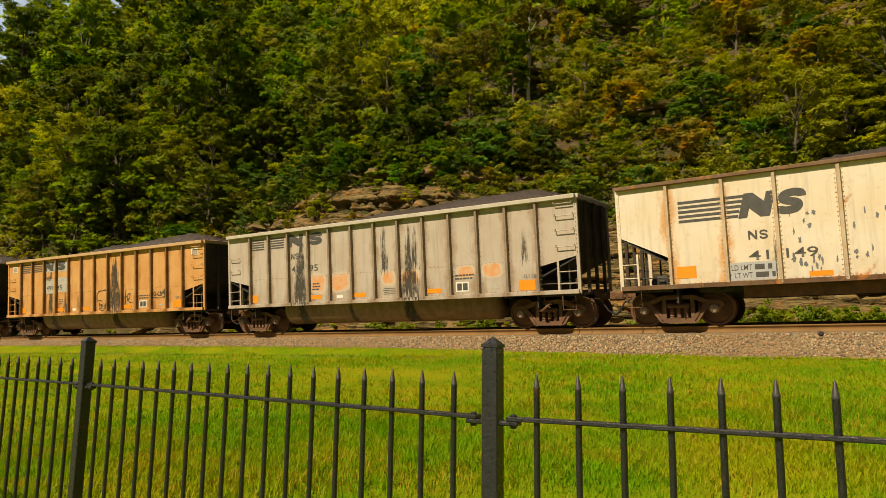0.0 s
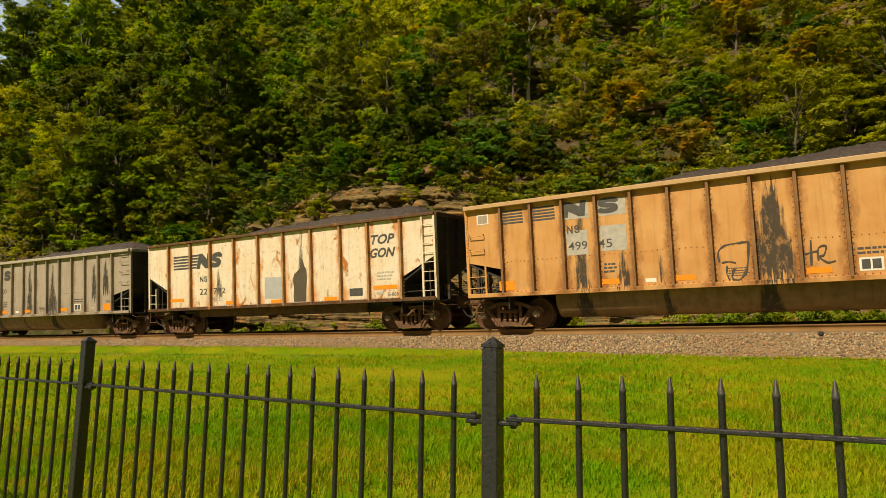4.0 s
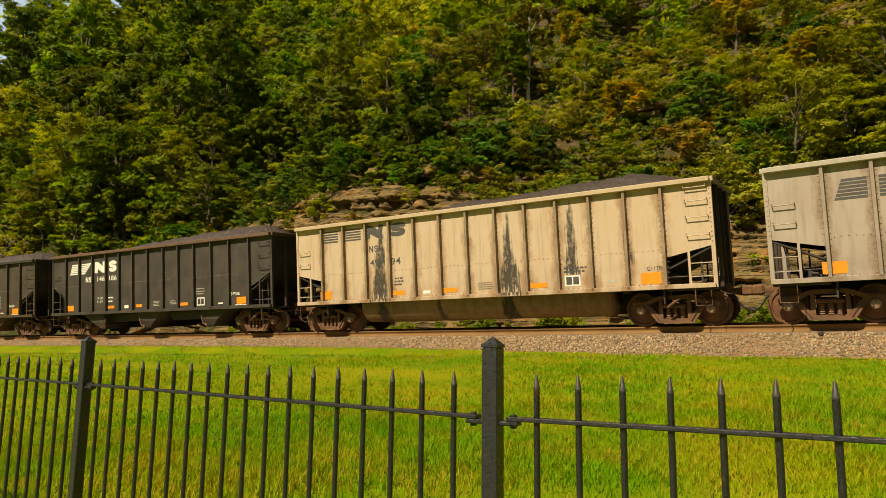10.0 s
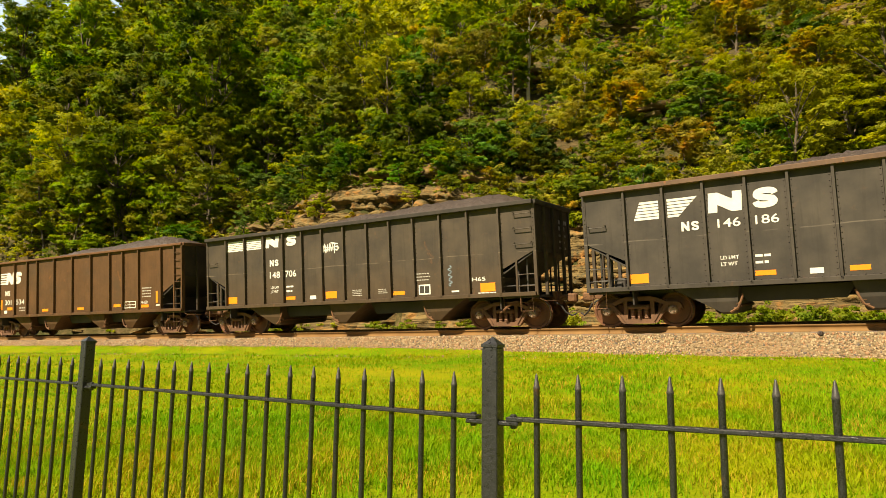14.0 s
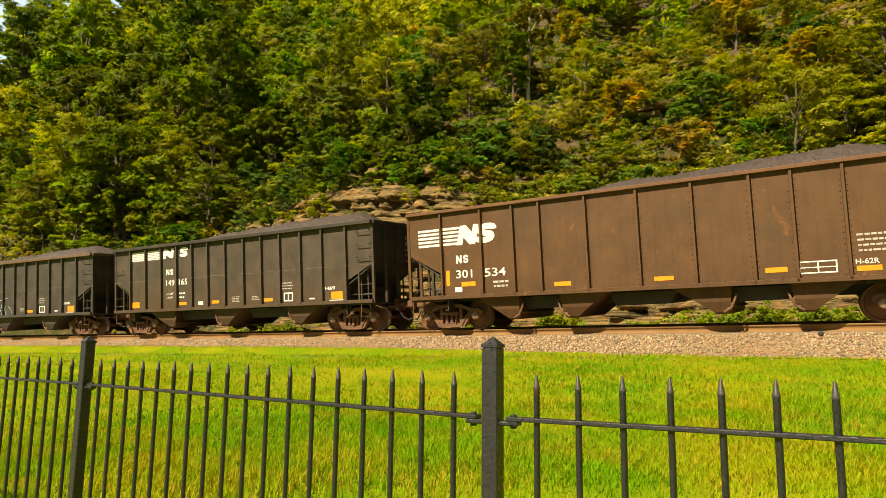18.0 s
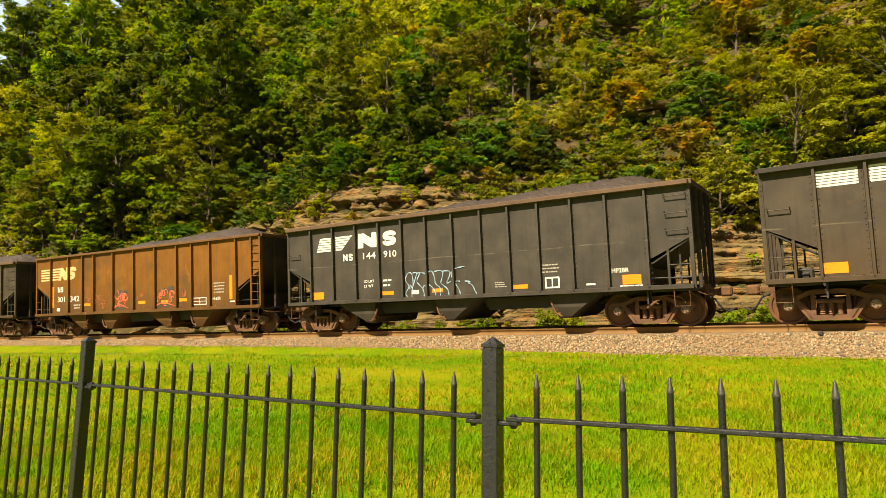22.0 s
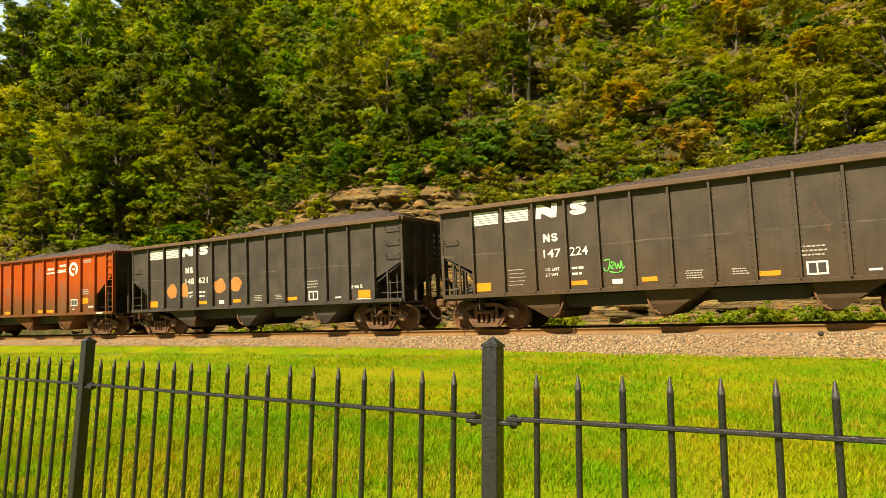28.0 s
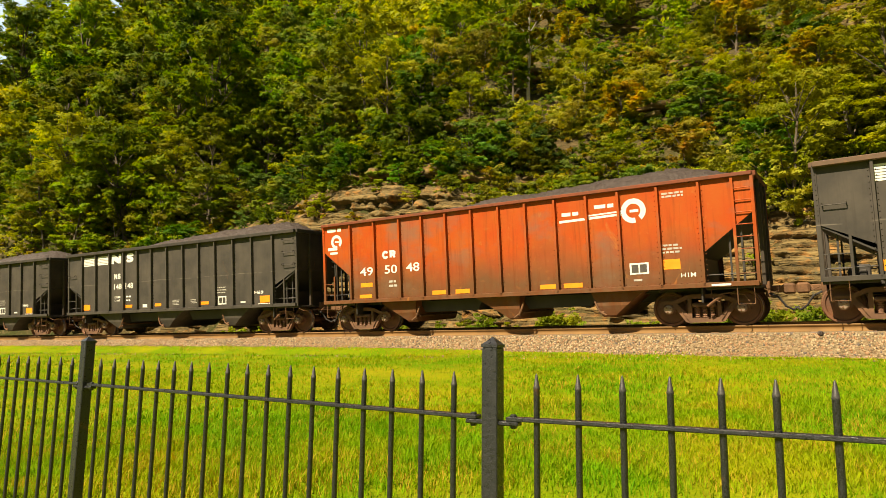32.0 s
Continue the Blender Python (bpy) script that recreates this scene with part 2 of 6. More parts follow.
M_LEAF = [leaf_mat("leaf_green", (0.11, 0.175, 0.002), (0.19, 0.24, 0.003), (0.255, 0.25, 0.003)),
          leaf_mat("leaf_yellow_green", (0.165, 0.19, 0.002), (0.26, 0.265, 0.003), (0.29, 0.255, 0.004)),
          leaf_mat("leaf_dark", (0.062, 0.12, 0.003), (0.11, 0.175, 0.005), (0.18, 0.19, 0.003)),
          leaf_mat("leaf_russet", (0.19, 0.185, 0.003), (0.29, 0.235, 0.004), (0.35, 0.175, 0.006)),
          leaf_mat("leaf_deep_green", (0.065, 0.14, 0.01), (0.12, 0.205, 0.018), (0.17, 0.2, 0.006))]
M_BARK = plain("grey_bark", (0.06, 0.045, 0.03), (0.15, 0.12, 0.085), 8.0, 0.9, 0, 0.8, 0.03)
M_BARK_DARK = plain("dark_bark", (0.035, 0.027, 0.02), (0.1, 0.075, 0.055), 8.0, 0.9, 0, 0.8, 0.03)
M_BARK_PALE = plain("pale_bark", (0.36, 0.31, 0.23), (0.58, 0.52, 0.42), 8.0, 0.85, 0, 0.6, 0.02)
# ---------------------------------------------------------------- shape tools
def empty(name, m=None):
    ob = new(name)
    ob.empty_display_size = 0.3
    if m is not None:
        ob.matrix_world = m
    return ob


def mesh_of(name, bm, material, smooth=False):
    me = bpy.data.meshes.new(name)
    bmesh.ops.recalc_face_normals(bm, faces=bm.faces)
    bm.to_mesh(me)
    bm.free()
    if smooth:
        me.polygons.foreach_set("use_smooth", [True] * len(me.polygons))
    me.materials.append(material)
    return me


def part(name, bm, material, parent, label="", smooth=False):
    """One mesh object under a thing or a part."""
    ob = new(name, bm if isinstance(bm, bpy.types.Mesh) else mesh_of(name, bm, material, smooth))
    ob.parent = parent
    if label:
        ob["label"] = label
    return ob


def soup(name, verts, faces, material, smooth=False):
    """A mesh from numpy arrays of vertices and of equal-sided faces."""
    me = bpy.data.meshes.new(name)
    n = faces.shape[1]
    me.vertices.add(len(verts))
    me.vertices.foreach_set("co", np.asarray(verts, np.float32).ravel())
    me.loops.add(faces.size)
    me.loops.foreach_set("vertex_index", faces.ravel().astype(np.int32))
    me.polygons.add(len(faces))
    me.polygons.foreach_set("loop_start", np.arange(0, faces.size, n, dtype=np.int32))
    me.polygons.foreach_set("loop_total", np.full(len(faces), n, np.int32))
    if smooth:
        me.polygons.foreach_set("use_smooth", [True] * len(faces))
    me.update(calc_edges=True)
    me.materials.append(material)
    return me


def box(bm, x0, x1, y0, y1, z0, z1, bevel=0.0):
    vs = [bm.verts.new((x, y, z)) for z in (z0, z1) for y in (y0, y1) for x in (x0, x1)]
    fs = [bm.faces.new([vs[i] for i in f]) for f in ((0, 2, 3, 1), (4, 5, 7, 6), (0, 1, 5, 4), (2, 6, 7, 3), (0, 4, 6, 2), (1, 3, 7, 5))]
    if bevel:
        bmesh.ops.bevel(bm, geom=list({e for f in fs for e in f.edges}), offset=bevel, segments=1, affect="EDGES")


def plate(bm, pts, y0, y1):
    """A plate in the XZ plane with the outline pts, from y0 to y1."""
    a = [bm.verts.new((x, y0, z)) for x, z in pts]
    b = [bm.verts.new((x, y1, z)) for x, z in pts]
    bm.faces.new(a)
    bm.faces.new(b[::-1])
    n = len(pts)
    for i in range(n):
        bm.faces.new((a[i], b[i], b[(i + 1) % n], a[(i + 1) % n]))


def tube(bm, pts, r, n=8, r1=None):
    """A round bar along pts, tapering to r1."""
    pts = [Vector(p) for p in pts]
    rings = []
    for i, p in enumerate(pts):
        d = (pts[min(i + 1, len(pts) - 1)] - pts[max(i - 1, 0)]).normalized()
        u = d.cross(Vector((0, 0, 1)) if abs(d.z) < 0.95 else Vector((1, 0, 0))).normalized()
        v = d.cross(u)
        q = r if r1 is None else r + (r1 - r) * i / (len(pts) - 1)
        rings.append([bm.verts.new(p + (u * math.cos(k * math.tau / n) + v * math.sin(k * math.tau / n)) * q) for k in range(n)])
    for a, b in zip(rings, rings[1:]):
        for k in range(n):
            bm.faces.new((a[k], a[(k + 1) % n], b[(k + 1) % n], b[k]))
    bm.faces.new(rings[0][::-1])
    bm.faces.new(rings[-1])


def lathe(bm, prof, n=32, y=0.0, side=1):
    """A turned body round the Y axis: prof of (radius, y)."""
    rings = [[bm.verts.new((r * math.cos(k * math.tau / n), y + side * h, r * math.sin(k * math.tau / n))) for k in range(n)] for r, h in prof]
    for a, b in zip(rings, rings[1:]):
        for k in range(n):
            bm.faces.new((a[k], a[(k + 1) % n], b[(k + 1) % n], b[k]))
    bm.faces.new(rings[0])
    bm.faces.new(rings[-1])


def shape(fn, *args):
    bm = bmesh.new()
    fn(bm, *args)
    return bm


_words = {}


def words(text, width, height, bold=0.012):
    """A flat mesh of built-in lettering that fills width by height, its lower left corner at the origin, in the XZ plane."""
    key = (text, round(width, 3), round(height, 3), bold)
    if key not in _words:
        cu = bpy.data.curves.new("lettering", "FONT")
        cu.body, cu.offset, cu.resolution_u = text, bold, 3
        ob = new("lettering", cu)
        bpy.context.view_layer.update()
        me = bpy.data.meshes.new_from_object(ob.evaluated_get(bpy.context.evaluated_depsgraph_get()))
        bpy.data.objects.remove(ob)
        bpy.data.curves.remove(cu)
        co = np.empty(len(me.vertices) * 3)
        me.vertices.foreach_get("co", co)
        co = co.reshape(-1, 3)
        lo, hi = co.min(0), co.max(0)
        out = np.zeros_like(co)
        out[:, 0] = (co[:, 0] - lo[0]) / (hi[0] - lo[0]) * width
        out[:, 2] = (co[:, 1] - lo[1]) / (hi[1] - lo[1]) * height
        me.vertices.foreach_set("co", out.ravel())
        me.materials.clear()
        me.update()
        _words[key] = me
    return _words[key].copy()
# ---------------------------------------------------------------- coal cars
M_PAINT = plain("car_paint_blank", (0.3, 0.3, 0.3), (0.4, 0.4, 0.4))
M_RIBS = plain("car_rib_blank", (0.3, 0.3, 0.3), (0.4, 0.4, 0.4))
M_TRIM = plain("car_trim_blank", (0.3, 0.3, 0.3), (0.4, 0.4, 0.4))
# dark brown paint shared by the end walls and end posts of every car
M_DARK_END = car_paint("dark_end_paint", (0.075, 0.058, 0.042), (0.045, 0.036, 0.028), .2, .5)
SHEET, TOP, SILL = 1.46, 3.79, 1.08        # side sheet from the centre line, top of chord, foot of the side sheet
R_WHEEL = 0.457


def wheelset_mesh():
    bm = bmesh.new()
    prof = [(.08, .69), (.13, .69), (.17, .715), (.36, .70), (.395, .668), (.484, .668), (.478, .695), (.458, .706), (.45, .80), (.395, .80), (.37, .765), (.17, .79), (.12, .815), (.08, .815)]
    for side in (-1, 1):
        lathe(bm, prof, 28, 0, side)
        lathe(bm, [(.075, .8), (.075, 1.0), (.125, 1.0), (.125, 1.08), (.1, 1.12), (.03, 1.125)], 14, 0, side)
    lathe(bm, [(.07, -.7), (.085, 0), (.07, .7)], 12)
    for f in bm.faces:
        c = f.calc_center_median()
        rad = math.hypot(c.x, c.z)
        f.material_index = 1 if abs(c.y) > 0.99 else (2 if 0.44 < rad < 0.462 else 0)
    for side in (-1, 1):
        for k in range(3):
            a = k * math.tau / 3
            x, z = .065 * math.cos(a), .065 * math.sin(a)
            box(bm, x - .016, x + .016, side * 1.125, side * 1.155, z - .016, z + .016)
    me = mesh_of("wheelset", bm, M_WHEEL)
    me.materials.append(M_CAP)
    me.materials.append(M_TREAD)
    return me


def side_frame_mesh():
    """A cast side frame: an arched top member, two tension diagonals, columns, jaws over the bearings, and raised flanges."""
    bm = bmesh.new()
    top = [(-1.14, .50), (-1.1, .62), (-.98, .685), (-.72, .69), (-.5, .78), (-.3, .815), (.3, .815), (.5, .78), (.72, .69), (.98, .685), (1.1, .62), (1.14, .50), (1.03, .50), (.98, .57), (.78, .57), (.68, .59), (.44, .69), (.3, .715),
           (-.3, .715), (-.44, .69), (-.68, .59), (-.78, .57), (-.98, .57), (-1.03, .50)]
    plate(bm, top, -.07, .07)
    for s in (-1, 1):
        plate(bm, [(s * .79, .59), (s * .66, .6), (s * .35, .25), (s * .42, .12), (s * .48, .13)], -.068, .066)
        plate(bm, [(s * .42, .22), (s * .31, .22), (s * .31, .74), (s * .4, .74)], -.06, .06)
        for x in (.745, 1.035):                         # jaw legs either side of the bearing
            plate(bm, [(s * x - .035, .6), (s * x + .035, .6), (s * x + .03, .40), (s * x - .03, .40)], -.066, .064)
        plate(bm, [(s * .72, .615), (s * 1.06, .615), (s * 1.06, .655), (s * .72, .655)], -.1, -.07)
        plate(bm, [(s * .66, .585), (s * .7, .62), (s * .43, .2), (s * .39, .155)], -.095, -.068)
    plate(bm, [(-.45, .115), (.45, .115), (.38, .225), (-.38, .225)], -.07, .07)
    plate(bm, [(-.42, .105), (.42, .105), (.42, .135), (-.42, .135)], -.115, -.07)
    plate(bm, [(-.5, .795), (-.3, .83), (.3, .83), (.5, .795), (.5, .77), (.3, .80), (-.3, .80), (-.5, .77)], -.1, -.07)
    box(bm, -.29, .29, -.12, .1, .50, .60, .02)
    box(bm, -.26, .26, -.135, -.1, .53, .57, .008)
    return mesh_of("side_frame", bm, M_FRAME)


def spring_mesh():
    bm = bmesh.new()
    n = 6
    prof = [(0.068 if i % 2 else 0.05, .225 + .28 * i / (2 * n)) for i in range(2 * n + 1)]
    rings = [[bm.verts.new((r * math.cos(k * math.tau / 8), r * math.sin(k * math.tau / 8), h)) for k in range(8)] for r, h in prof]
    for a, b in zip(rings, rings[1:]):
        for k in range(8):
            bm.faces.new((a[k], a[(k + 1) % 8], b[(k + 1) % 8], b[k]))
    return mesh_of("spring", bm, M_SPRING)


ME_WHEEL, ME_FRAME, ME_SPRING = wheelset_mesh(), side_frame_mesh(), spring_mesh()
ME_BOLSTER = mesh_of("bolster", shape(box, -.3, .3, -.9, .9, .24, .62, .03), M_WHEEL)


def coal_mesh(seed, length):
    xs, ys = np.linspace(-length / 2 + .15, length / 2 - .15, 150), np.linspace(-1.4, 1.4, 32)
    h = np.interp(xs, (-7.2, -5.2, -3.1, -.3, 2.6, 4.9, 5.8, 6.5, 7.2), (-.55, -.12, .14, .36, .46, .53, .44, .08, -.4))
    h = np.convolve(np.pad(h, 6, mode="edge"), np.ones(13) / 13, "valid")
    v = []
    for i, x in enumerate(xs):
        for y in ys:
            lump = noise.noise((x * .8 + seed * 7, y * .8, seed)) * .09 + noise.noise((x * 5, y * 5, seed * 3)) * .06 + noise.noise((x * 11, y * 11, seed * 5)) * .05
            v.append((x, y, TOP - .12 + (h[i] + .12) * (1 - .75 * (abs(y) / 1.4) ** 1.7) - .1 * (abs(y) / 1.4) ** 3 + lump))
    ids = np.arange(len(xs) * len(ys)).reshape(len(xs), len(ys))
    f = np.stack([ids[:-1, :-1], ids[1:, :-1], ids[1:, 1:], ids[:-1, 1:]], -1).reshape(-1, 4)
    return soup("coal_load", np.array(v), f, M_COAL)


COAL = [coal_mesh(1, 14.1), coal_mesh(2, 14.1), coal_mesh(3, 14.1)]

# length, ribs, cut-out height at the end and at the last rib, axle from the middle, style
RIB13 = tuple(-5.84 + .973 * i for i in range(13))
KINDS = {
    "tub": (14.06, RIB13, 2.06, 1.80, 6.8),
    "flat": (14.2, (-5.8, -4.45, -3.28, -1.95, -.66, .62, 1.95, 3.28, 4.47, 5.8), 2.42, 1.78, 6.68),
    "hopper": (14.0, (-5.87, -4.85, -3.85, -2.87, -1.94, -1.01, -.03, .97, 1.9, 2.84, 3.84, 4.83, 5.9), 2.32, 1.78, 6.66),
    "wide": (14.8, (-6.14, -4.72, -3.65, -2.8, -1.42, 0, 1.4, 2.75, 3.65, 4.7, 6.14), 2.44, 1.76, 7.05),
    "old": (13.8, (-5.67, -4.65, -3.62, -2.74, -1.85, -.93, 0, .87, 1.78, 2.71, 3.6, 4.63, 5.66), 2.82, 1.85, 6.42),
}


def rivet_lines(bm, x, z0, z1, step, y):
    z = z0
    while z < z1:
        a = [bm.verts.new((x + dx * .014, y, z + dz * .014)) for dx, dz in ((-1, -1), (1, -1), (1, 1), (-1, 1))]
        b = [bm.verts.new((x + dx * .008, y - .012, z + dz * .008)) for dx, dz in ((-1, -1), (1, -1), (1, 1), (-1, 1))]
        bm.faces.new(b)
        for i in range(4):
            bm.faces.new((a[i], a[(i + 1) % 4], b[(i + 1) % 4], b[i]))
        z += step


def bar(bm, a, b, r=.014):
    tube(bm, [a, b], r, 6)


def grab(x0, x1, z, y):
    """A drop grab iron that stands off the sheet."""
    bm = bmesh.new()
    o = -.09 if y < 0 else .09
    tube(bm, [(x0, y, z + .06), (x0, y + o, z + .05), (x0, y + o, z), (x1, y + o, z), (x1, y + o, z + .05), (x1, y, z + .06)], .013, 6)
    return bm


def build_car(kind):
    """One coal car of a kind with all its parts but lettering; X runs with the train, the rail's top is z = 0."""
    L, ribs, c0, c1, axle = KINDS[kind]
    e, xr = L / 2, max(ribs)
    car = empty("coal_car")
    outline = [(-e, c0), (-xr, c1), (-xr, SILL), (xr, SILL), (xr, c1), (e, c0), (e, TOP - .1), (-e, TOP - .1)]
    chord_y = .14 if kind in ("tub", "hopper") else .1
    rib_me = None
    for s in (-1, 1):
        part("side_wall", shape(plate, outline, s * SHEET, s * (SHEET - .025)), M_PAINT, car)
        bm = bmesh.new()
        box(bm, -e - .02, e + .02, min(s * (SHEET - .06), s * (SHEET + chord_y)), max(s * (SHEET - .06), s * (SHEET + chord_y)), TOP - (.13 if kind in ("tub", "hopper") else .1), TOP, .015)
        part("top_chord", bm, M_TRIM, car)
        bm = bmesh.new()
        lo, hi = sorted((s * (SHEET - .12), s * (SHEET + .1)))
        box(bm, -e, e, lo, hi, .99, SILL + .03, .008)
        part("side_sill", bm, M_TRIM if kind == "flat" else M_PAINT, car)
        if rib_me is None:
            bm = bmesh.new()
            w = .05 if kind in ("tub", "flat") else .042
            a = [(-w, 0), (-w * .7, -.1), (w * .7, -.1), (w, 0)]
            lo_, hi_ = [bm.verts.new((x, y, SILL - .05)) for x, y in a], [bm.verts.new((x, y, TOP - .13)) for x, y in a]
            for i in range(3):
                bm.faces.new((lo_[i], lo_[i + 1], hi_[i + 1], hi_[i]))
            bm.faces.new(lo_)
            bm.faces.new(hi_)
            rib_me = mesh_of("rib", bm, M_RIBS)
        for x in ribs:
            r = part("rib", rib_me, None, car)
            r.matrix_basis = pose(x, s * SHEET, 0, 0, 0, 0 if s < 0 else 180)
        for q in (-1, 1):
            bm = bmesh.new()
            box(bm, q * e - .05, q * e + .05, min(s * (SHEET - .07), s * (SHEET + .02)), max(s * (SHEET - .07), s * (SHEET + .02)), .99, TOP - .06, .008)
            part("corner_post", bm, M_PAINT, car)
            # stirrup step under the corner
            bm = bmesh.new()
            tube(bm, [(q * (e - .12), s * 1.5, 1.0), (q * (e - .12), s * 1.5, .55), (q * (e - .5), s * 1.5, .55), (q * (e - .5), s * 1.5, 1.0)], .016, 6)
            part("sill_step", bm, M_TRUCK, car)
    bm = bmesh.new()
    for x in ribs:
        for d in (-.075, .075):
            rivet_lines(bm, x + d, SILL + .08, TOP - .2, .135 if kind != "flat" else .11, -SHEET)
    for d in (.03, -.03):
        rivet_lines(bm, (e - .01) * (1 if d > 0 else -1), c0 + .1, TOP - .2, .12, -SHEET - .02)
    n = int(2 * xr / .14)
    for i in range(n + 1):
        x = -xr + i * 2 * xr / n
        if min(abs(x - q) for q in ribs) > .09:
            rivet_lines(bm, x, SILL + .05, SILL + .06, 1, -SHEET)
            if kind == "tub":
                rivet_lines(bm, x, 2.02 + .012 * math.sin(9 * x), 2.05, 1, -SHEET)
    part("rivets", bm, M_RIBS, car)["kind"] = "stuff"
    for q in (-1, 1):
        bm = bmesh.new()
        lo, hi = sorted((q * e, q * (e - .03)))
        box(bm, lo, hi, -SHEET + .03, SHEET - .03, c0, TOP - .02)
        part("end_wall", bm, M_DARK_END, car)
        bm = bmesh.new()
        lo, hi = sorted((q * (e - .06), q * (e + .1)))
        box(bm, lo, hi, -SHEET - .02, SHEET + .02, TOP - .12, TOP + .005, .012)
        part("end_chord", bm, M_TRIM, car)
        # slope sheet in black, which puts the shade of its underside into the colour
        bm = bmesh.new()
        a = [(q * e, c0), (q * e, c0 - .04), (q * (xr - 1.15), .92), (q * (xr - 1.15), .98)]
        plate(bm, a, -SHEET + .03, SHEET - .03)
        part("slope_sheet", bm, M_BLACK, car)
        # dark plate added to stand in for the deep shade inside the cut-out
        bm = bmesh.new()
        lo, hi = sorted((q * (xr - .12), q * (xr - .08)))
        box(bm, lo, hi, -1.4, 1.4, .62, c1 - .02)
        part("bolster_web", bm, M_BLACK, car)
        for y in (-.75, 0, .75):
            bm = bmesh.new()
            lo, hi = sorted((q * e, q * (e + .09)))
            box(bm, lo, hi, y - .05, y + .05, 1.0, TOP - .12, .01)
            part("end_post", bm, M_DARK_END, car)
        bm = bmesh.new()
        lo, hi = sorted((q * xr, q * (e + .02)))
        box(bm, lo, hi, -1.4, 1.4, .93, 1.0, .01)
        part("end_platform", bm, M_BLACK, car)
        for s in (-1, 1):
            bm = bmesh.new()
            for dx in (.34, .62):
                zt = c1 + (c0 - c1) * (e - dx - xr) / (e - xr) - .05
                box(bm, q * (e - dx) - .022, q * (e - dx) + .022, s * 1.28 - .022, s * 1.28 + .022, .99, zt)
            tube(bm, [(q * (xr + .02), s * 1.3, 1.3), (q * (e - .05), s * 1.3, 1.3)], .016, 6)
            part("end_brace", bm, M_BLACK, car)
        # coupler with its hose
        bm = bmesh.new()
        lo, hi = sorted((q * (e - .3), q * (e + .42)))
        box(bm, lo, hi, -.09, .09, .80, .96, .02)
        lo, hi = sorted((q * (e + .38), q * (e + .68)))
        box(bm, lo, hi, -.15 + .04 * q, .12 + .04 * q, .74, 1.02, .05)
        lo, hi = sorted((q * e, q * (e + .12)))
        box(bm, lo, hi, -.28, .28, .68, 1.1, .02)
        part("coupler", bm, M_TRUCK, car, "rusty cast coupler")
        bm = bmesh.new()
        tube(bm, [(q * (e + .1), -.4, .78), (q * (e + .3), -.42, .68), (q * (e + .45), -.38, .45), (q * (e + .6), -.3, .35), (q * (e + .72), -.2, .42)], .028, 7)
        part("air_hose", bm, M_HOSE, car)
        bm = bmesh.new()
        tube(bm, [(q * (e + .08), -1.45, .9), (q * (e + .25), -1.4, .82), (q * (e + .28), -.5, .82), (q * (e + .35), -.1, .95)], .012, 6)
        part("uncoupling_lever", bm, M_TRUCK, car)
    # brake rod and its slack adjuster over the leading axle
    bm = bmesh.new()
    tube(bm, [(e - 1.15, -1.3, .98), (e - 1.1, -1.33, .7), (e - .95, -1.33, .62)], .014, 6)
    tube(bm, [(e - 1.25, -1.3, .52), (e - .98, -1.32, .72), (e - .9, -1.32, .74)], .035, 7)
    tube(bm, [(e - 1.0, -1.34, .8), (e - .7, -1.36, .84), (e - .38, -1.3, .78), (e - .28, -1.28, .62)], .018, 6)
    part("brake_rod", bm, M_TRUCK, car, "rusty brake rod with a loop of pipe")
    # brake gear in the trailing cut-out
    bm = bmesh.new()
    lathe(bm, [(.05, -.5), (.17, -.46), (.17, .3), (.05, .36)], 14)
    bmesh.ops.transform(bm, matrix=Matrix.Translation((-e + .62, .2, 1.2)), verts=bm.verts)
    part("air_reservoir", bm, M_BLACK, car)
    bm = bmesh.new()
    box(bm, -xr - .48, -xr - .16, -1.12, -.8, 1.02, 1.36, .03)
    box(bm, -xr - .4, -xr - .24, -1.2, -1.1, 1.1, 1.24, .02)
    part("brake_valve", bm, M_BLACK, car)
    bm = bmesh.new()
    box(bm, -e + .3, e - .3, -.18, .18, .66, 1.0, .02)
    part("centre_sill", bm, M_BLACK, car)
    # climbing irons
    y = -SHEET
    if kind in ("tub", "hopper"):
        for z in (2.32, 2.78, 3.2, 3.55) if kind == "tub" else (2.5, 2.95, 3.4):
            part("grab_iron", grab(e - .62, e - .08, z, y), M_PAINT, car)
        for z in (2.4, 2.85) if kind == "tub" else (2.75,):
            part("grab_iron", grab(-e + .1, -e + .58, z, y), M_PAINT, car)
        for q in (-1, 1):
            lad = part("ladder", shape(box, q * (e - .6) - .03, q * (e - .6) + .03, -SHEET - .02, -SHEET + .03, 1.05, c1 + (c0 - c1) * (e - .6 - xr) / (e - xr)), M_PAINT, car)
            for z in (1.28, 1.62):
                part("rung", shape(bar, (q * (e - .6), -SHEET - .01, z), (q * (e - .05), -SHEET - .01, z)), M_PAINT, lad)
    else:
        q = e - .46
        lad = part("ladder", shape(box, q - .035, q + .035, y - .07, y - .01, 1.05, TOP - .1), M_PAINT, car)
        part("ladder_stile", shape(box, e - .035, e + .035, y - .07, y - .01, 1.05, TOP - .1), M_PAINT, lad)
        for i in range(8):
            z = 1.3 + .3 * i
            part("rung", shape(bar, (q, y - .05, z), (e, y - .05, z)), M_PAINT, lad)
        lad = part("ladder", shape(box, -e + .42, -e + .47, y - .02, y + .03, 1.05, 1.95), M_PAINT, car)
        for z in (1.32, 1.68):
            part("rung", shape(bar, (-e + .45, y, z), (-e + .03, y, z)), M_PAINT, lad)
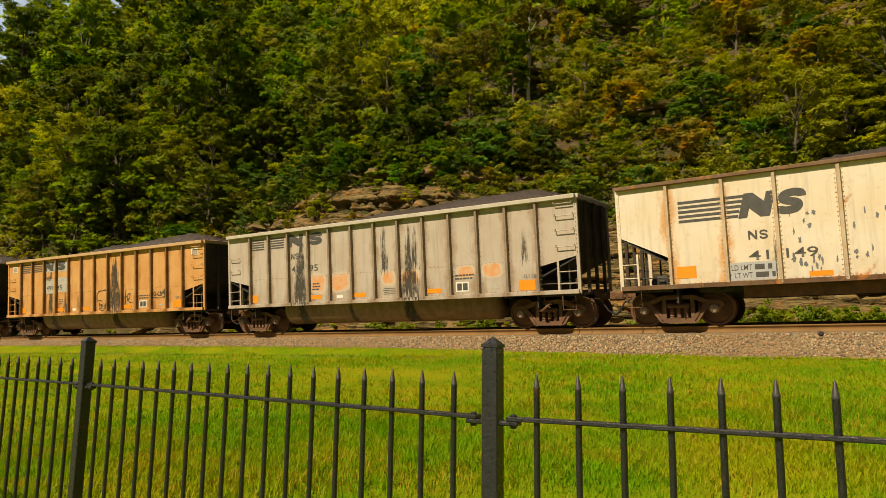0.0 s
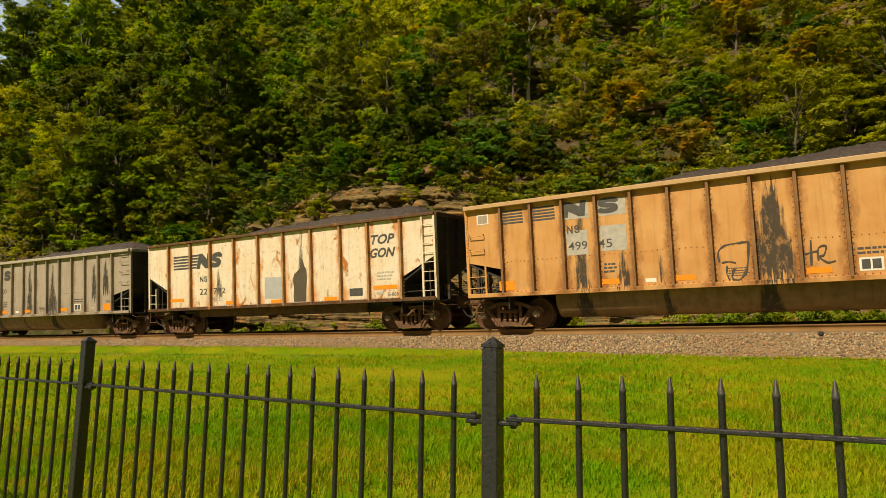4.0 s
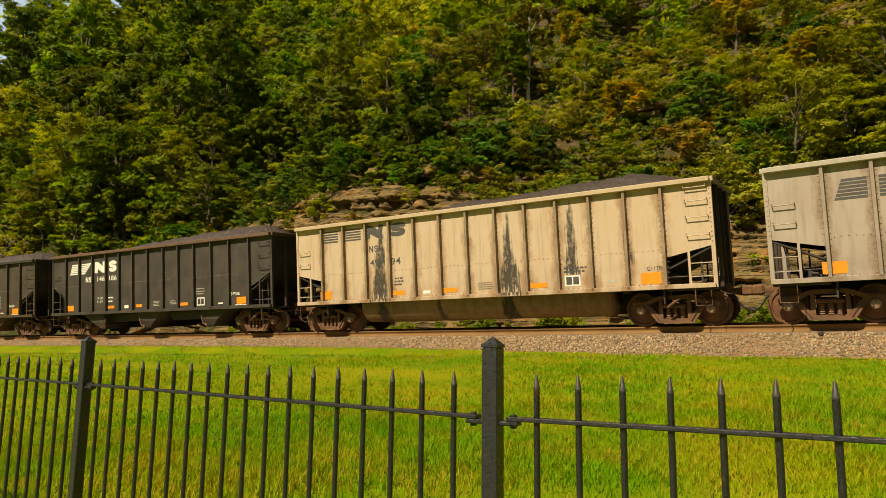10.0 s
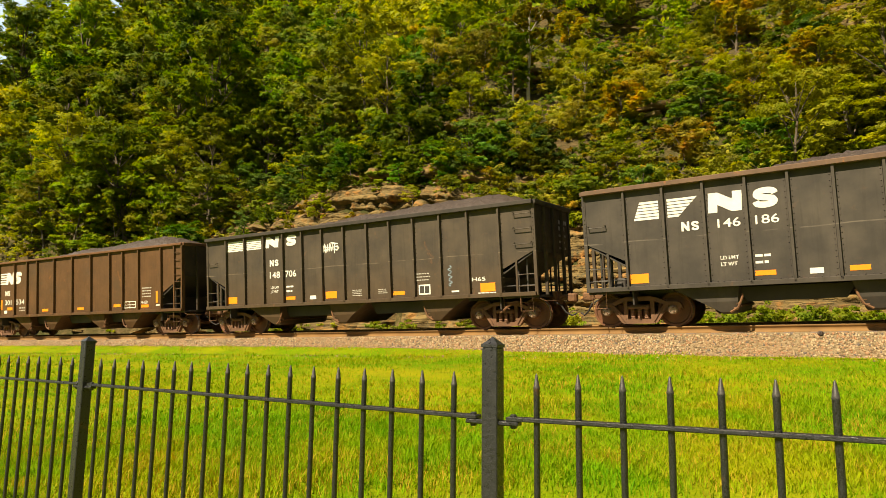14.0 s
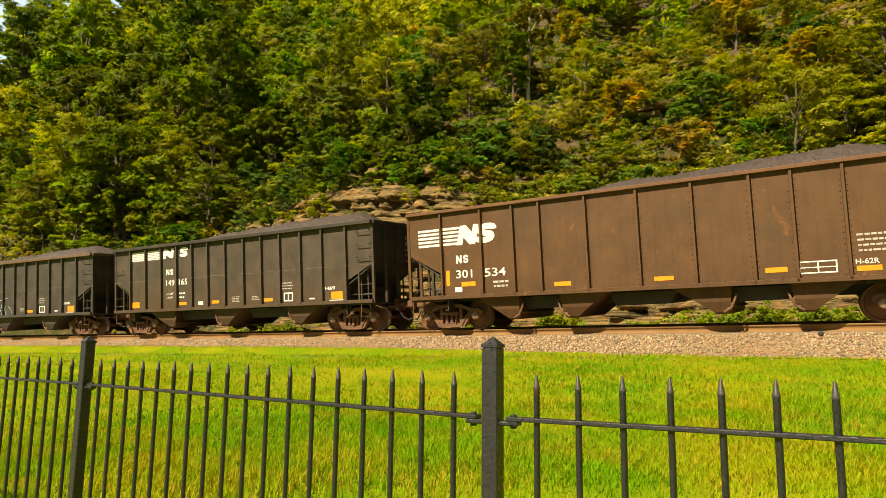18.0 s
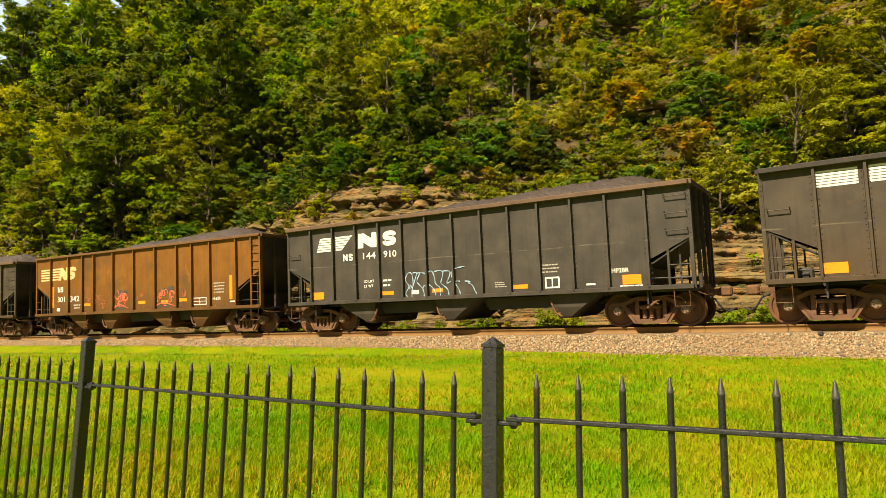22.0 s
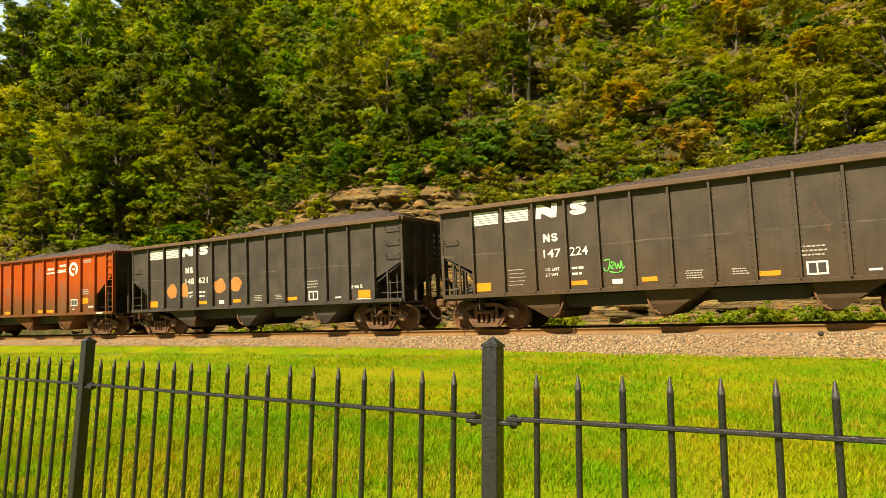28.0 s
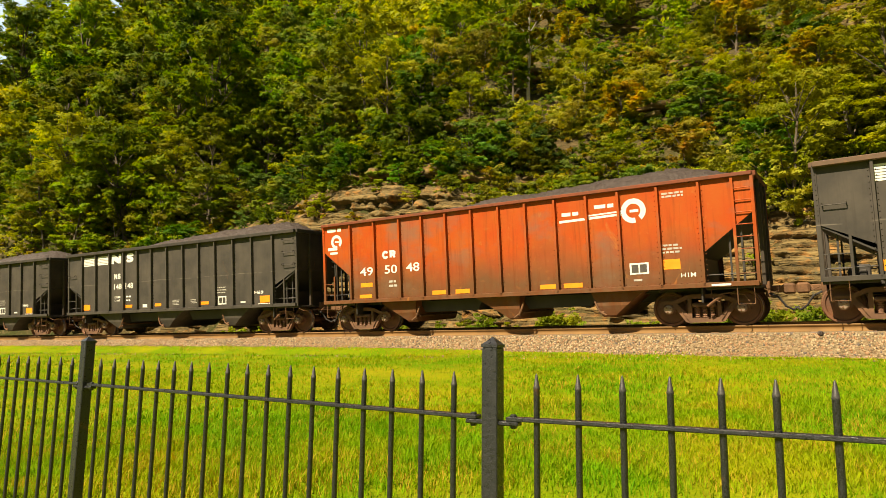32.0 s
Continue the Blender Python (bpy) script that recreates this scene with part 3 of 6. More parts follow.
    # floor
    if kind == "tub":
        for s in (-1, 1):
            bm = bmesh.new()
            pts = [(s * (.72 + .58 * math.cos(a)), .99 - .68 * math.sin(a)) for a in np.linspace(0, math.pi, 15)]
            for x0, x1 in ((-4.3, 4.25),):
                a = [bm.verts.new((x0, u, v)) for u, v in pts]
                b = [bm.verts.new((x1, u, v)) for u, v in pts]
                for i in range(14):
                    bm.faces.new((a[i], a[i + 1], b[i + 1], b[i]))
                bm.faces.new(a)
                bm.faces.new(b)
            part("floor_tub", bm, M_TUB, car, smooth=True)
    elif kind == "flat":
        for s in (-1, 1):
            bm = bmesh.new()
            lo, hi = sorted((s * 1.32, s * 1.2))
            box(bm, -4.15, 4.2, lo, hi, .7, .99, .01)
            part("floor_beam", bm, M_TRUCK, car)
        bm = bmesh.new()
        box(bm, -5.2, 5.2, -1.2, 1.2, .86, .98)
        part("floor_plate", bm, M_BLACK, car)
    else:
        if kind == "wide":
            chutes = ((-5.0, -3.62, -3.85), (-2.35, -.95, -2.05), (.72, 2.15, 1.9), (3.45, 4.85, 3.75))
        else:
            chutes = ((-4.82, -3.2, -3.48), (-.84, .8, -.42), (3.02, 4.58, 3.42)) if kind == "hopper" else ((-4.6, -3.15, -3.4), (-.98, .5, .25), (2.66, 4.15, 3.1))
        for a, b, m in chutes:
            bm = bmesh.new()
            ring = []
            for z, x0, x1, yy in ((1.0, a, b, 1.37), (.62, a + (m - .2 - a) * .62, b + (m + .2 - b) * .62, 1.33), (.36, m - .2, m + .2, 1.24), (.31, m - .16, m + .16, 1.18)):
                ring.append([bm.verts.new((x, y_, z)) for x, y_ in ((x0, -yy), (x1, -yy), (x1, yy), (x0, yy))])
            for r0, r1 in zip(ring, ring[1:]):
                for i in range(4):
                    bm.faces.new((r0[i], r0[(i + 1) % 4], r1[(i + 1) % 4], r1[i]))
            bm.faces.new(ring[0])
            bm.faces.new(ring[-1])
            ch = part("hopper_chute", bm, M_PAINT, car)
            bm = bmesh.new()
            q = -1 if m - a < b - m else 1
            for j_ in range(2):
                box(bm, m + q * (.16 + .05 * j_) - .05, m + q * (.16 + .05 * j_) + .05, -1.3 - .01 * j_, -1.15, .4 + .13 * j_, .47 + .13 * j_, .015)
            tube(bm, [(m + q * .05, -1.33, .36), (m + q * .22, -1.36, .46), (m + q * .3, -1.36, .62), (m + q * .36, -1.34, .8)], .03, 6)
            tube(bm, [(m + q * .25, -1.2, .5), (m + q * .25, 1.2, .5)], .035, 6)
            part("door_latch", bm, M_TRUCK, ch)
        # hoods between the chutes, simplified; their black stands in for the shade under the floor
        for (_, b0, m0), (a1, _, m1) in zip(chutes, chutes[1:]):
            bm = bmesh.new()
            plate(bm, [(b0 - .1, .96), (b0 + .12, .6), (a1 - .12, .62), (a1 + .1, .96)], -1.0, 1.0)
            part("hopper_hood", bm, M_BLACK, car)
        bm = bmesh.new()
        box(bm, -xr, xr, -.9, .9, .9, .98)
        part("floor_plate", bm, M_BLACK, car)
    # trucks
    for q in (-1, 1):
        tr = part("truck", ME_BOLSTER, None, car, "rusty cast steel truck")
        tr.matrix_basis = pose(q * (axle - .889), 0, 0)
        for s in (-1, 1):
            f = part("side_frame", ME_FRAME, None, tr)
            f.matrix_basis = pose(0, s * 1.0, 0, 0, 0, 0 if s < 0 else 180)
            for x in (-.18, 0, .18):
                part("spring", ME_SPRING, None, tr).matrix_basis = pose(x, s * 1.0, 0)
        for x in (-.889, .889):
            part("wheelset", ME_WHEEL, None, tr).matrix_basis = pose(x, 0, R_WHEEL)
    return car


# ---- lettering and marks on the lawn side of a car
def decal(name, car, pts, material, lift=.004, label=""):
    bm = bmesh.new()
    bm.faces.new([bm.verts.new((x, -SHEET - lift, z)) for x, z in pts])
    return part(name, bm, material, car, label)


def rect(name, car, x, z, w, h, material, lift=.004, label=""):
    return decal(name, car, [(x - w / 2, z), (x + w / 2, z), (x + w / 2, z + h), (x - w / 2, z + h)], material, lift, label)


STROKES = {"N": ((0, 0), (.02, .98), (.98, .02), (1, 1)), "R": ((0, 0), (0, 1), (.7, 1), (.95, .85), (.95, .62), (.7, .48), (.1, .48), (.45, .48), (1, 0)),
           "S": ((.95, .74), (.84, .93), (.5, 1), (.14, .92), (.06, .73), (.22, .57), (.78, .43), (.94, .27), (.86, .08), (.5, 0), (.15, .07), (.04, .27)),
           "C": ((.95, .76), (.8, .94), (.5, 1), (.18, .9), (.03, .66), (.03, .34), (.18, .1), (.5, 0), (.8, .06), (.95, .24))}


def stroke_shape(car, which, x, z, w, h, material, thick, slant=0.0, lift=.0062):
    """One mark of the owner as a plain stroke of even thickness, mitred at its corners."""
    t = thick / 2
    pts = [(x + t + (w - thick) * u + slant * v, z + t + (h - thick) * v) for u, v in STROKES[which]]
    if which in "SC":
        fine = []
        for i in range(len(pts) - 1):
            p0, p1, p2, p3 = pts[max(i - 1, 0)], pts[i], pts[i + 1], pts[min(i + 2, len(pts) - 1)]
            for k_ in range(3):
                u = k_ / 3
                fine.append(tuple(.5 * (2 * b + (c - a) * u + (2 * a - 5 * b + 4 * c - d) * u * u + (3 * b - a - 3 * c + d) * u ** 3) for a, b, c, d in zip(p0, p1, p2, p3)))
        pts = fine + [pts[-1]]
    bm = bmesh.new()
    if which == "N":
        o, d = slant, min(.62, thick / h * 2.1) * h
        out = [(0, 0), (thick, 0), (thick, h - d), (w - thick, 0), (w, 0), (w, h), (w - thick, h), (w - thick, d), (thick, h), (0, h)]
        bm.faces.new([bm.verts.new((x + u + o * v / h, -SHEET - lift, z + v)) for u, v in out])
        return part("mark", bm, material, car)
    prev = None
    for i, (px, pz) in enumerate(pts):
        d0 = Vector(pts[i]) - Vector(pts[i - 1]) if i else Vector(pts[1]) - Vector(pts[0])
        d1 = Vector(pts[i + 1]) - Vector(pts[i]) if i < len(pts) - 1 else d0
        d0, d1 = d0.normalized(), d1.normalized()
        nrm = Vector((-d0.y - d1.y, d0.x + d1.x))
        nrm = nrm.normalized() if nrm.length > .1 else Vector((-d0.y, d0.x))
        m_ = t / max(.6, abs(nrm.dot(Vector((-d0.y, d0.x)))))
        cur = [bm.verts.new((px + q * nrm.x * m_, -SHEET - lift - i * .00003, pz + q * nrm.y * m_)) for q in (1, -1)]
        if prev:
            bm.faces.new((prev[0], prev[1], cur[1], cur[0]))
        prev = cur
    return part("mark", bm, material, car)


def owner_mark(car, x, z, w, h, material, pair="NS", thick=.055):
    """The owner's two reporting marks as plain strokes."""
    for i, c in enumerate(pair):
        stroke_shape(car, c, x + i * w * .55, z, w * .45, h, material, thick)


def blob(name, car, x, z, rx, rz, material, seed=0, lift=.005, ragged=.25):
    pts = []
    for i in range(26):
        a = i * math.tau / 26
        k = 1 + ragged * noise.noise((math.cos(a) * 1.6 + seed * 3.1, math.sin(a) * 1.6, seed)) * 2
        pts.append((x + rx * k * math.cos(a), z + rz * k * math.sin(a)))
    return decal(name, car, pts, material, lift)


def letter(car, text, x, z, w, h, material, lift=.006, slant=0.0):
    me = words(text, w, h, .028 if text in ("TOP", "GON") else .008 if material == M_WHITE else .004)
    if slant:
        me.transform(Matrix(((1, 0, slant / h, 0), (0, 1, 0, 0), (0, 0, 1, 0), (0, 0, 0, 1))))
    me.materials.append(material)
    ob = part("lettering", me, None, car)
    ob.matrix_basis = pose(x, -SHEET - lift, z)
    return ob


def lines(car, x, z, w, n, material, step=.09, h=.045):
    """Small print that cannot be read: rows of short plain bars."""
    rnd = random.Random(int(x * 100) + n)
    for i in range(n):
        bm = bmesh.new()
        u, z0, end = x + w * rnd.uniform(0, .08), z - i * step, x + w * rnd.uniform(.8, 1.0)
        while u < end - .04:
            q = min(end, u + h * rnd.uniform(1.2, 3.2))
            bm.faces.new([bm.verts.new((a, -SHEET - .005, b)) for a, b in ((u, z0), (q, z0), (q, z0 + h), (u, z0 + h))])
            u = q + h * .55
        part("print_bar", bm, material, car)


def end_print(car, e, material):
    """Rows of plain bars on the end wall."""
    for i in range(5):
        bm = bmesh.new()
        y, z0, h = .55, 3.22 - .2 * i, .13 if i < 2 else .07
        while y < 1.15 - .1 * (i % 2):
            q = y + h * 1.1
            bm.faces.new([bm.verts.new((e + .006, a, b)) for a, b in ((y, z0), (q, z0), (q, z0 + h), (y, z0 + h))])
            y = q + h * .4
        part("print_bar", bm, material, car)


def ribbon(car, pts, material, width, lift):
    """One sprayed stroke: a smooth curve through a few points."""
    path = []
    for i in range(len(pts) - 1):
        p0, p1, p2, p3 = pts[max(i - 1, 0)], pts[i], pts[i + 1], pts[min(i + 2, len(pts) - 1)]
        for j in range(6):
            u = j / 6
            path.append(tuple(.5 * (2 * b + (c - a) * u + (2 * a - 5 * b + 4 * c - d) * u * u + (3 * b - a - 3 * c + d) * u ** 3) for a, b, c, d in zip(p0, p1, p2, p3)))
    path.append(pts[-1])
    bm = bmesh.new()
    prev = None
    for i, (x, z) in enumerate(path):
        a, b = path[max(i - 1, 0)], path[min(i + 1, len(path) - 1)]
        d = math.hypot(b[0] - a[0], b[1] - a[1]) or 1
        w = width * (.8 + .3 * math.sin(i * .7))
        nx, nz = -(b[1] - a[1]) / d * w / 2, (b[0] - a[0]) / d * w / 2
        cur = [bm.verts.new((x + nx, -SHEET - lift - i * .00002, z + nz)), bm.verts.new((x - nx, -SHEET - lift - i * .00002, z - nz))]
        if prev:
            bm.faces.new((prev[0], prev[1], cur[1], cur[0]))
        prev = cur
    return part("graffiti", bm, material, car)


LETTERS = (((.02, 0), (0, .15), (.05, .4), (0, .65), (.03, .88), (.08, .92), (.11, .75), (.11, .45), (.09, .15), (.09, 0)), ((.11, .9), (.17, .9), (.13, .55), (.1, .35), (.07, .45), (.06, .3)),
           ((.17, .88), (.22, .9), (.29, .85), (.3, .7)), ((.22, .88), (.17, .6), (.2, .45), (.25, .3), (.27, .12), (.27, 0)), ((.31, .35), (.27, .4), (.26, .3)),
           ((.31, .45), (.31, .75), (.35, .92), (.4, .9), (.43, .65), (.44, .45), (.5, .3), (.51, .1), (.5, 0)), ((.33, .45), (.38, .35), (.42, .2), (.44, 0)),
           ((.43, .9), (.5, .93), (.55, .85), (.53, .6), (.52, .45), (.6, .25), (.62, .1), (.62, 0)), ((.55, .9), (.64, .88), (.64, .7), (.6, .45), (.66, .5)),
           ((.66, .85), (.68, .6), (.72, .4), (.77, .15), (.78, 0)), ((.66, .8), (.72, .95), (.8, 1), (.85, 1.02)), ((.7, .45), (.74, .5), (.78, .48)), ((.85, .48), (.92, .45), (.9, .4), (.95, .3), (.98, .1), (1, 0)))


def emblem(car, style, material):
    """The railway's mark as plain shapes: bars and two blocks."""
    if style == "split":        # slanting bars over two panels
        z0, z1 = 2.84, 3.34
        for i in range(6):
            u0, u1 = i / 6, i / 6 + .125
            a, b = z0 + (z1 - z0) * u0, z0 + (z1 - z0) * u1
            decal("emblem_bar", car, [(-5.63 + .18 * u0, a), (-4.97, a), (-4.97, b), (-5.63 + .18 * u1, b)], material)
            decal("emblem_bar", car, [(-4.75, a), (-4.48 + .5 * u0, a), (-4.48 + .5 * u1, b), (-4.75, b)], material)
        nx, sx, sl, wid = (-3.76, -2.98), (-2.76, -2.16), .03, .22
    elif style == "level":
        z0, z1 = 3.18, 3.58
        for x0, x1 in ((-5.85, -4.99), (-4.78, -4.01)):
            for i in range(6):
                a = z0 + (z1 - z0) * i / 6
                rect("emblem_bar", car, (x0 + x1) / 2, a, x1 - x0, (z1 - z0) * .125, material)
        nx, sx, sl, wid = (-3.78, -3.14), (-2.77, -2.24), .05, .17
    elif style == "tubs":
        z0, z1 = 3.13, 3.57
        for x0, x1 in ((-5.86, -5.12), (-4.86, -4.12)):
            for i in range(5):
                a = z0 + (z1 - z0) * i / 5
                rect("emblem_bar", car, (x0 + x1) / 2, a, x1 - x0, (z1 - z0) * .12, material)
        nx, sx, sl, wid = (-3.9, -3.24), (-2.92, -2.28), .06, .17
    else:                       # one long row of bars that runs into the blocks
        z0, z1 = 2.64, 3.24
        if style == "wide":
            b0, b1, nx, sx = -7.02, -5.58, (-5.6, -4.94), (-5.0, -4.28)
        else:
            b0, b1, nx, sx = -5.53, -4.12, (-4.12, -3.42), (-3.36, -2.72)
        for i in range(5):
            a = z0 + (z1 - z0) * (i + .2) / 5
            rect("emblem_bar", car, (b0 + b1 + .04 * i) / 2, a, b1 - b0 + .04 * i, (z1 - z0) * .12, material)
        sl, wid = .16, .2
    stroke_shape(car, "N", nx[0], z0, nx[1] - nx[0], z1 - z0, material, wid, sl, .007)
    stroke_shape(car, "S", sx[0], z0, sx[1] - sx[0], z1 - z0, material, (z1 - z0) * .3, sl, .0075)


def box_label(car, x, z, w, h, material, dark):
    rect("data_panel", car, x, z, w, h, material, .004)
    rect("data_panel_field", car, x - w * .22, z + h * .14, w * .36, h * .72, dark, .007)
    rect("data_panel_field", car, x + w * .22, z + h * .14, w * .36, h * .72, dark, .007)


def reflectors(car, specs):
    for x, z, w, h in specs:
        rect("reflector", car, x, z, w, h, M_YELLOW, .006, "yellow reflective panel")


CLASS_MARK = {"g": "HP30R", "l": "HP28R", "o": "H65", "j": "H69", "h": "H65", "o2": "H65", "q": "H69", "r": "H65"}
HOPPER_Y = ((-5.6, 1.18, .52, .25), (-2.57, 1.22, .46, .12), (-.65, 1.22, .4, .12), (2.19, 1.2, .46, .12), (5.43, 1.17, .5, .26))
TUB_Y = ((-5.74, 1.17, .5, .28), (-2.62, 1.2, .48, .14), (-.7, 1.2, .55, .14), (2.28, 1.2, .52, .14), (5.45, 1.15, .52, .3))
FLAT_Y = ((-5.35, 1.36, .9, .12), (-2.25, 1.16, .42, .13), (.2, 1.12, .5, .13), (2.78, 1.12, .58, .13), (5.1, 1.42, .95, .13))
WIDE_Y = ((-5.24, 1.36, 0.49, 0.14), (-2.2, 1.22, 0.5, 0.12), (0.58, 1.22, 0.49, 0.11), (3.19, 1.27, 0.48, 0.12), (5.05, 1.2, 0.48, 0.12), (-5.96, 1.4, 0.13, 0.48), (5.81, 1.38, 0.12, 0.48))
WIDE_TALL_Y = ((-3.36, 1.38, 0.48, 0.12), (0.48, 1.35, 0.46, 0.13), (1.93, 1.31, 0.42, 0.14), (3.08, 1.37, 0.45, 0.13), (-6.01, 1.38, 0.13, 0.98), (5.81, 1.36, 0.16, 0.94))
OLD_Y = ((-5.1, 1.15, .52, .12), (-2.2, 1.15, .5, .13), (-1.35, 1.15, .5, .13), (1.45, 1.15, .48, .13), (2.2, 1.15, .55, .13), (4.85, 1.5, .5, .26), (-5.05, 1.52, .5, .14))


def mark_hopper(car, key, n1, n2):
    split = key in ("g", "l", "r")
    emblem(car, "split" if split else "level", M_WHITE)
    if split:
        owner_mark(car, -4.43, 2.45, .44, .24, M_WHITE)
        letter(car, n1, -3.56, 2.46, .53, .22, M_WHITE)
        letter(car, n2, -2.7, 2.46, .52, .22, M_WHITE)
    else:
        owner_mark(car, -3.58, 2.49, .45, .24, M_WHITE)
        letter(car, n1, -3.59, 2.04, .52, .24, M_WHITE)
        letter(car, n2, -2.8, 2.05, .52, .24, M_WHITE)
    letter(car, "LD LMT", -3.55, 1.66, .42, .09, M_WHITE)
    letter(car, "LT WT", -3.55, 1.5, .38, .09, M_WHITE)
    lines(car, -2.78, 1.67, .42, 2, M_WHITE, .16, .06)
    rect("stencil_panel", car, -1.5, 1.2, .28, .13, M_WHITE)
    if key != "l":
        lines(car, .25, 1.42, .5, 4, M_DULLWHITE, .06, .025)
    lines(car, 1.35, 1.4, .4, 3, M_DULLWHITE, .06, .025)
    lines(car, 2.85, 1.82, .6, 3, M_DULLWHITE, .1, .035)
    box_label(car, 3.18, 1.17, .44, .32, M_WHITE, M_BLACK)
    rect("stencil_panel", car, 4.3, 1.2, .26, .05, M_WHITE)
    rect("stencil_panel", car, 5.4, 1.12, .6, .03, M_WHITE)
    letter(car, CLASS_MARK[key], 4.9, 1.5, .46, .12, M_WHITE)
    reflectors(car, HOPPER_Y)


def mark_tub(car, n1, n2, klass):
    emblem(car, "split" if klass == "G119" else "tubs", M_GREYLET)
    owner_mark(car, *((-4.53, 2.19) if klass == "G119" else (-3.78, 2.67)), .38, .22, M_GREYLET, "NS", .04)
    letter(car, n1, -3.76, 2.2, .55, .23, M_GREYLET)
    letter(car, n2, -2.91, 2.2, .4, .23, M_GREYLET)
    lines(car, -2.8, 1.72, .4, 3, M_GREYLET, .1, .05)
    rect("stencil_panel", car, -1.55, 1.2, .28, .1, M_WHITE)
    lines(car, .3, 1.42, .55, 4, M_GREYLET, .06, .022)
    box_label(car, 3.3, 1.2, .46, .3, M_WHITE, M_GREYLET)
    lines(car, 3.0, 1.68, .8, 2, M_GREYLET, .1, .05)
    rect("stencil_panel", car, 4.45, 1.25, .28, .07, M_DULLWHITE)
    letter(car, klass, 5.35, 1.5, .4, .11, M_GREYLET)
    reflectors(car, TUB_Y)


def mark_flat(car, n1, n2, fresh):
    emblem(car, "flat", M_GREYLET)
    owner_mark(car, -3.93, 2.1, .44, .22, M_GREYLET, "NS", .04)
    letter(car, n1, -3.95, 1.6, .44, .23, M_GREYLET)
    letter(car, n2, -3.14, 1.6, .66, .23, M_GREYLET)
    if fresh:
        rect("repaint_panel", car, -3.9, 1.12, 1.04, .44, M_PRIMER)
        letter(car, "LD LMT", -4.36, 1.37, .46, .13, M_GREYLET)
        letter(car, "LT WT", -4.3, 1.18, .4, .13, M_GREYLET)
        lines(car, -3.84, 1.37, .46, 2, M_GREYLET, .19, .13)
    else:
        decal("repaint_panel", car, [(-.36, 1.3), (.6, 1.27), (.61, 2.06), (.1, 2.08), (-.35, 2.1)], M_PRIMER)
        lines(car, -3.6, 1.42, 1.0, 2, M_DULLWHITE, .12, .05)
        decal("bare_patch", car, [(1.08, 1.14), (1.66, 1.13), (1.68, 1.6), (1.72, 2.0), (1.7, 2.25), (1.6, 2.42), (1.53, 2.64), (1.47, 2.7), (1.43, 2.5), (1.36, 2.32), (1.24, 2.22), (1.1, 2.12), (1.05, 1.9), (1.09, 1.6), (1.06, 1.35)], M_BARE, .0035, "bare olive-brown steel where the paint has gone")
    letter(car, "TOP", 4.5, 2.93, .98, .32, M_GREYLET, .006, .1)
    letter(car, "GON", 4.49, 2.48, .98, .32, M_GREYLET, .006, .1)
    letter(car, "G-86R", 5.2, 1.18, .46, .12, M_GREYLET)
    lines(car, 4.75, 1.95, .75, 3, M_DULLWHITE, .11, .05)
    box_label(car, 3.9, 1.24, .56, .26, M_GREYLET, M_GREYLET)
    rect("stencil_panel", car, 4.9, 1.25, .3, .08, M_DULLWHITE)
    reflectors(car, ((-5.43, 1.25, .48, .3), (-2.46, 1.14, .48, .12)) + FLAT_Y[2:] if fresh else FLAT_Y)


def mark_wide(car, n1, n2, bright):
    w = M_WHITE
    emblem(car, "wide", M_YELLOWED if bright else w)
    owner_mark(car, -5.64, 2.08, .44, .25, w)
    letter(car, n1, -5.66, 1.62, .57, .25, w)
    letter(car, n2, -4.66, 1.62, .7, .25, w)
    lines(car, -4.4, 1.42, .6, 2, M_DULLWHITE, .13, .06)
    rect("stencil_panel", car, -5.6, 1.2, .26, .15, w)
    lines(car, 4.85, 2.0, .65, 4, M_DULLWHITE, .12, .045)
    letter(car, "H-62R", 4.8, 1.36, .45, .12, w)
    for z, h in ((1.2, .03), (1.46, .03), (1.33, .02)):
        rect("data_panel", car, 4.06, z, .74, h, w)
    for x in (-.37, 0, .37):
        rect("data_panel", car, 4.06 + x, 1.2, .03, .29, w, .006)
    rect("stencil_panel", car, 5.9, 1.25, .3, .05, w)
    reflectors(car, WIDE_TALL_Y if bright else WIDE_Y)


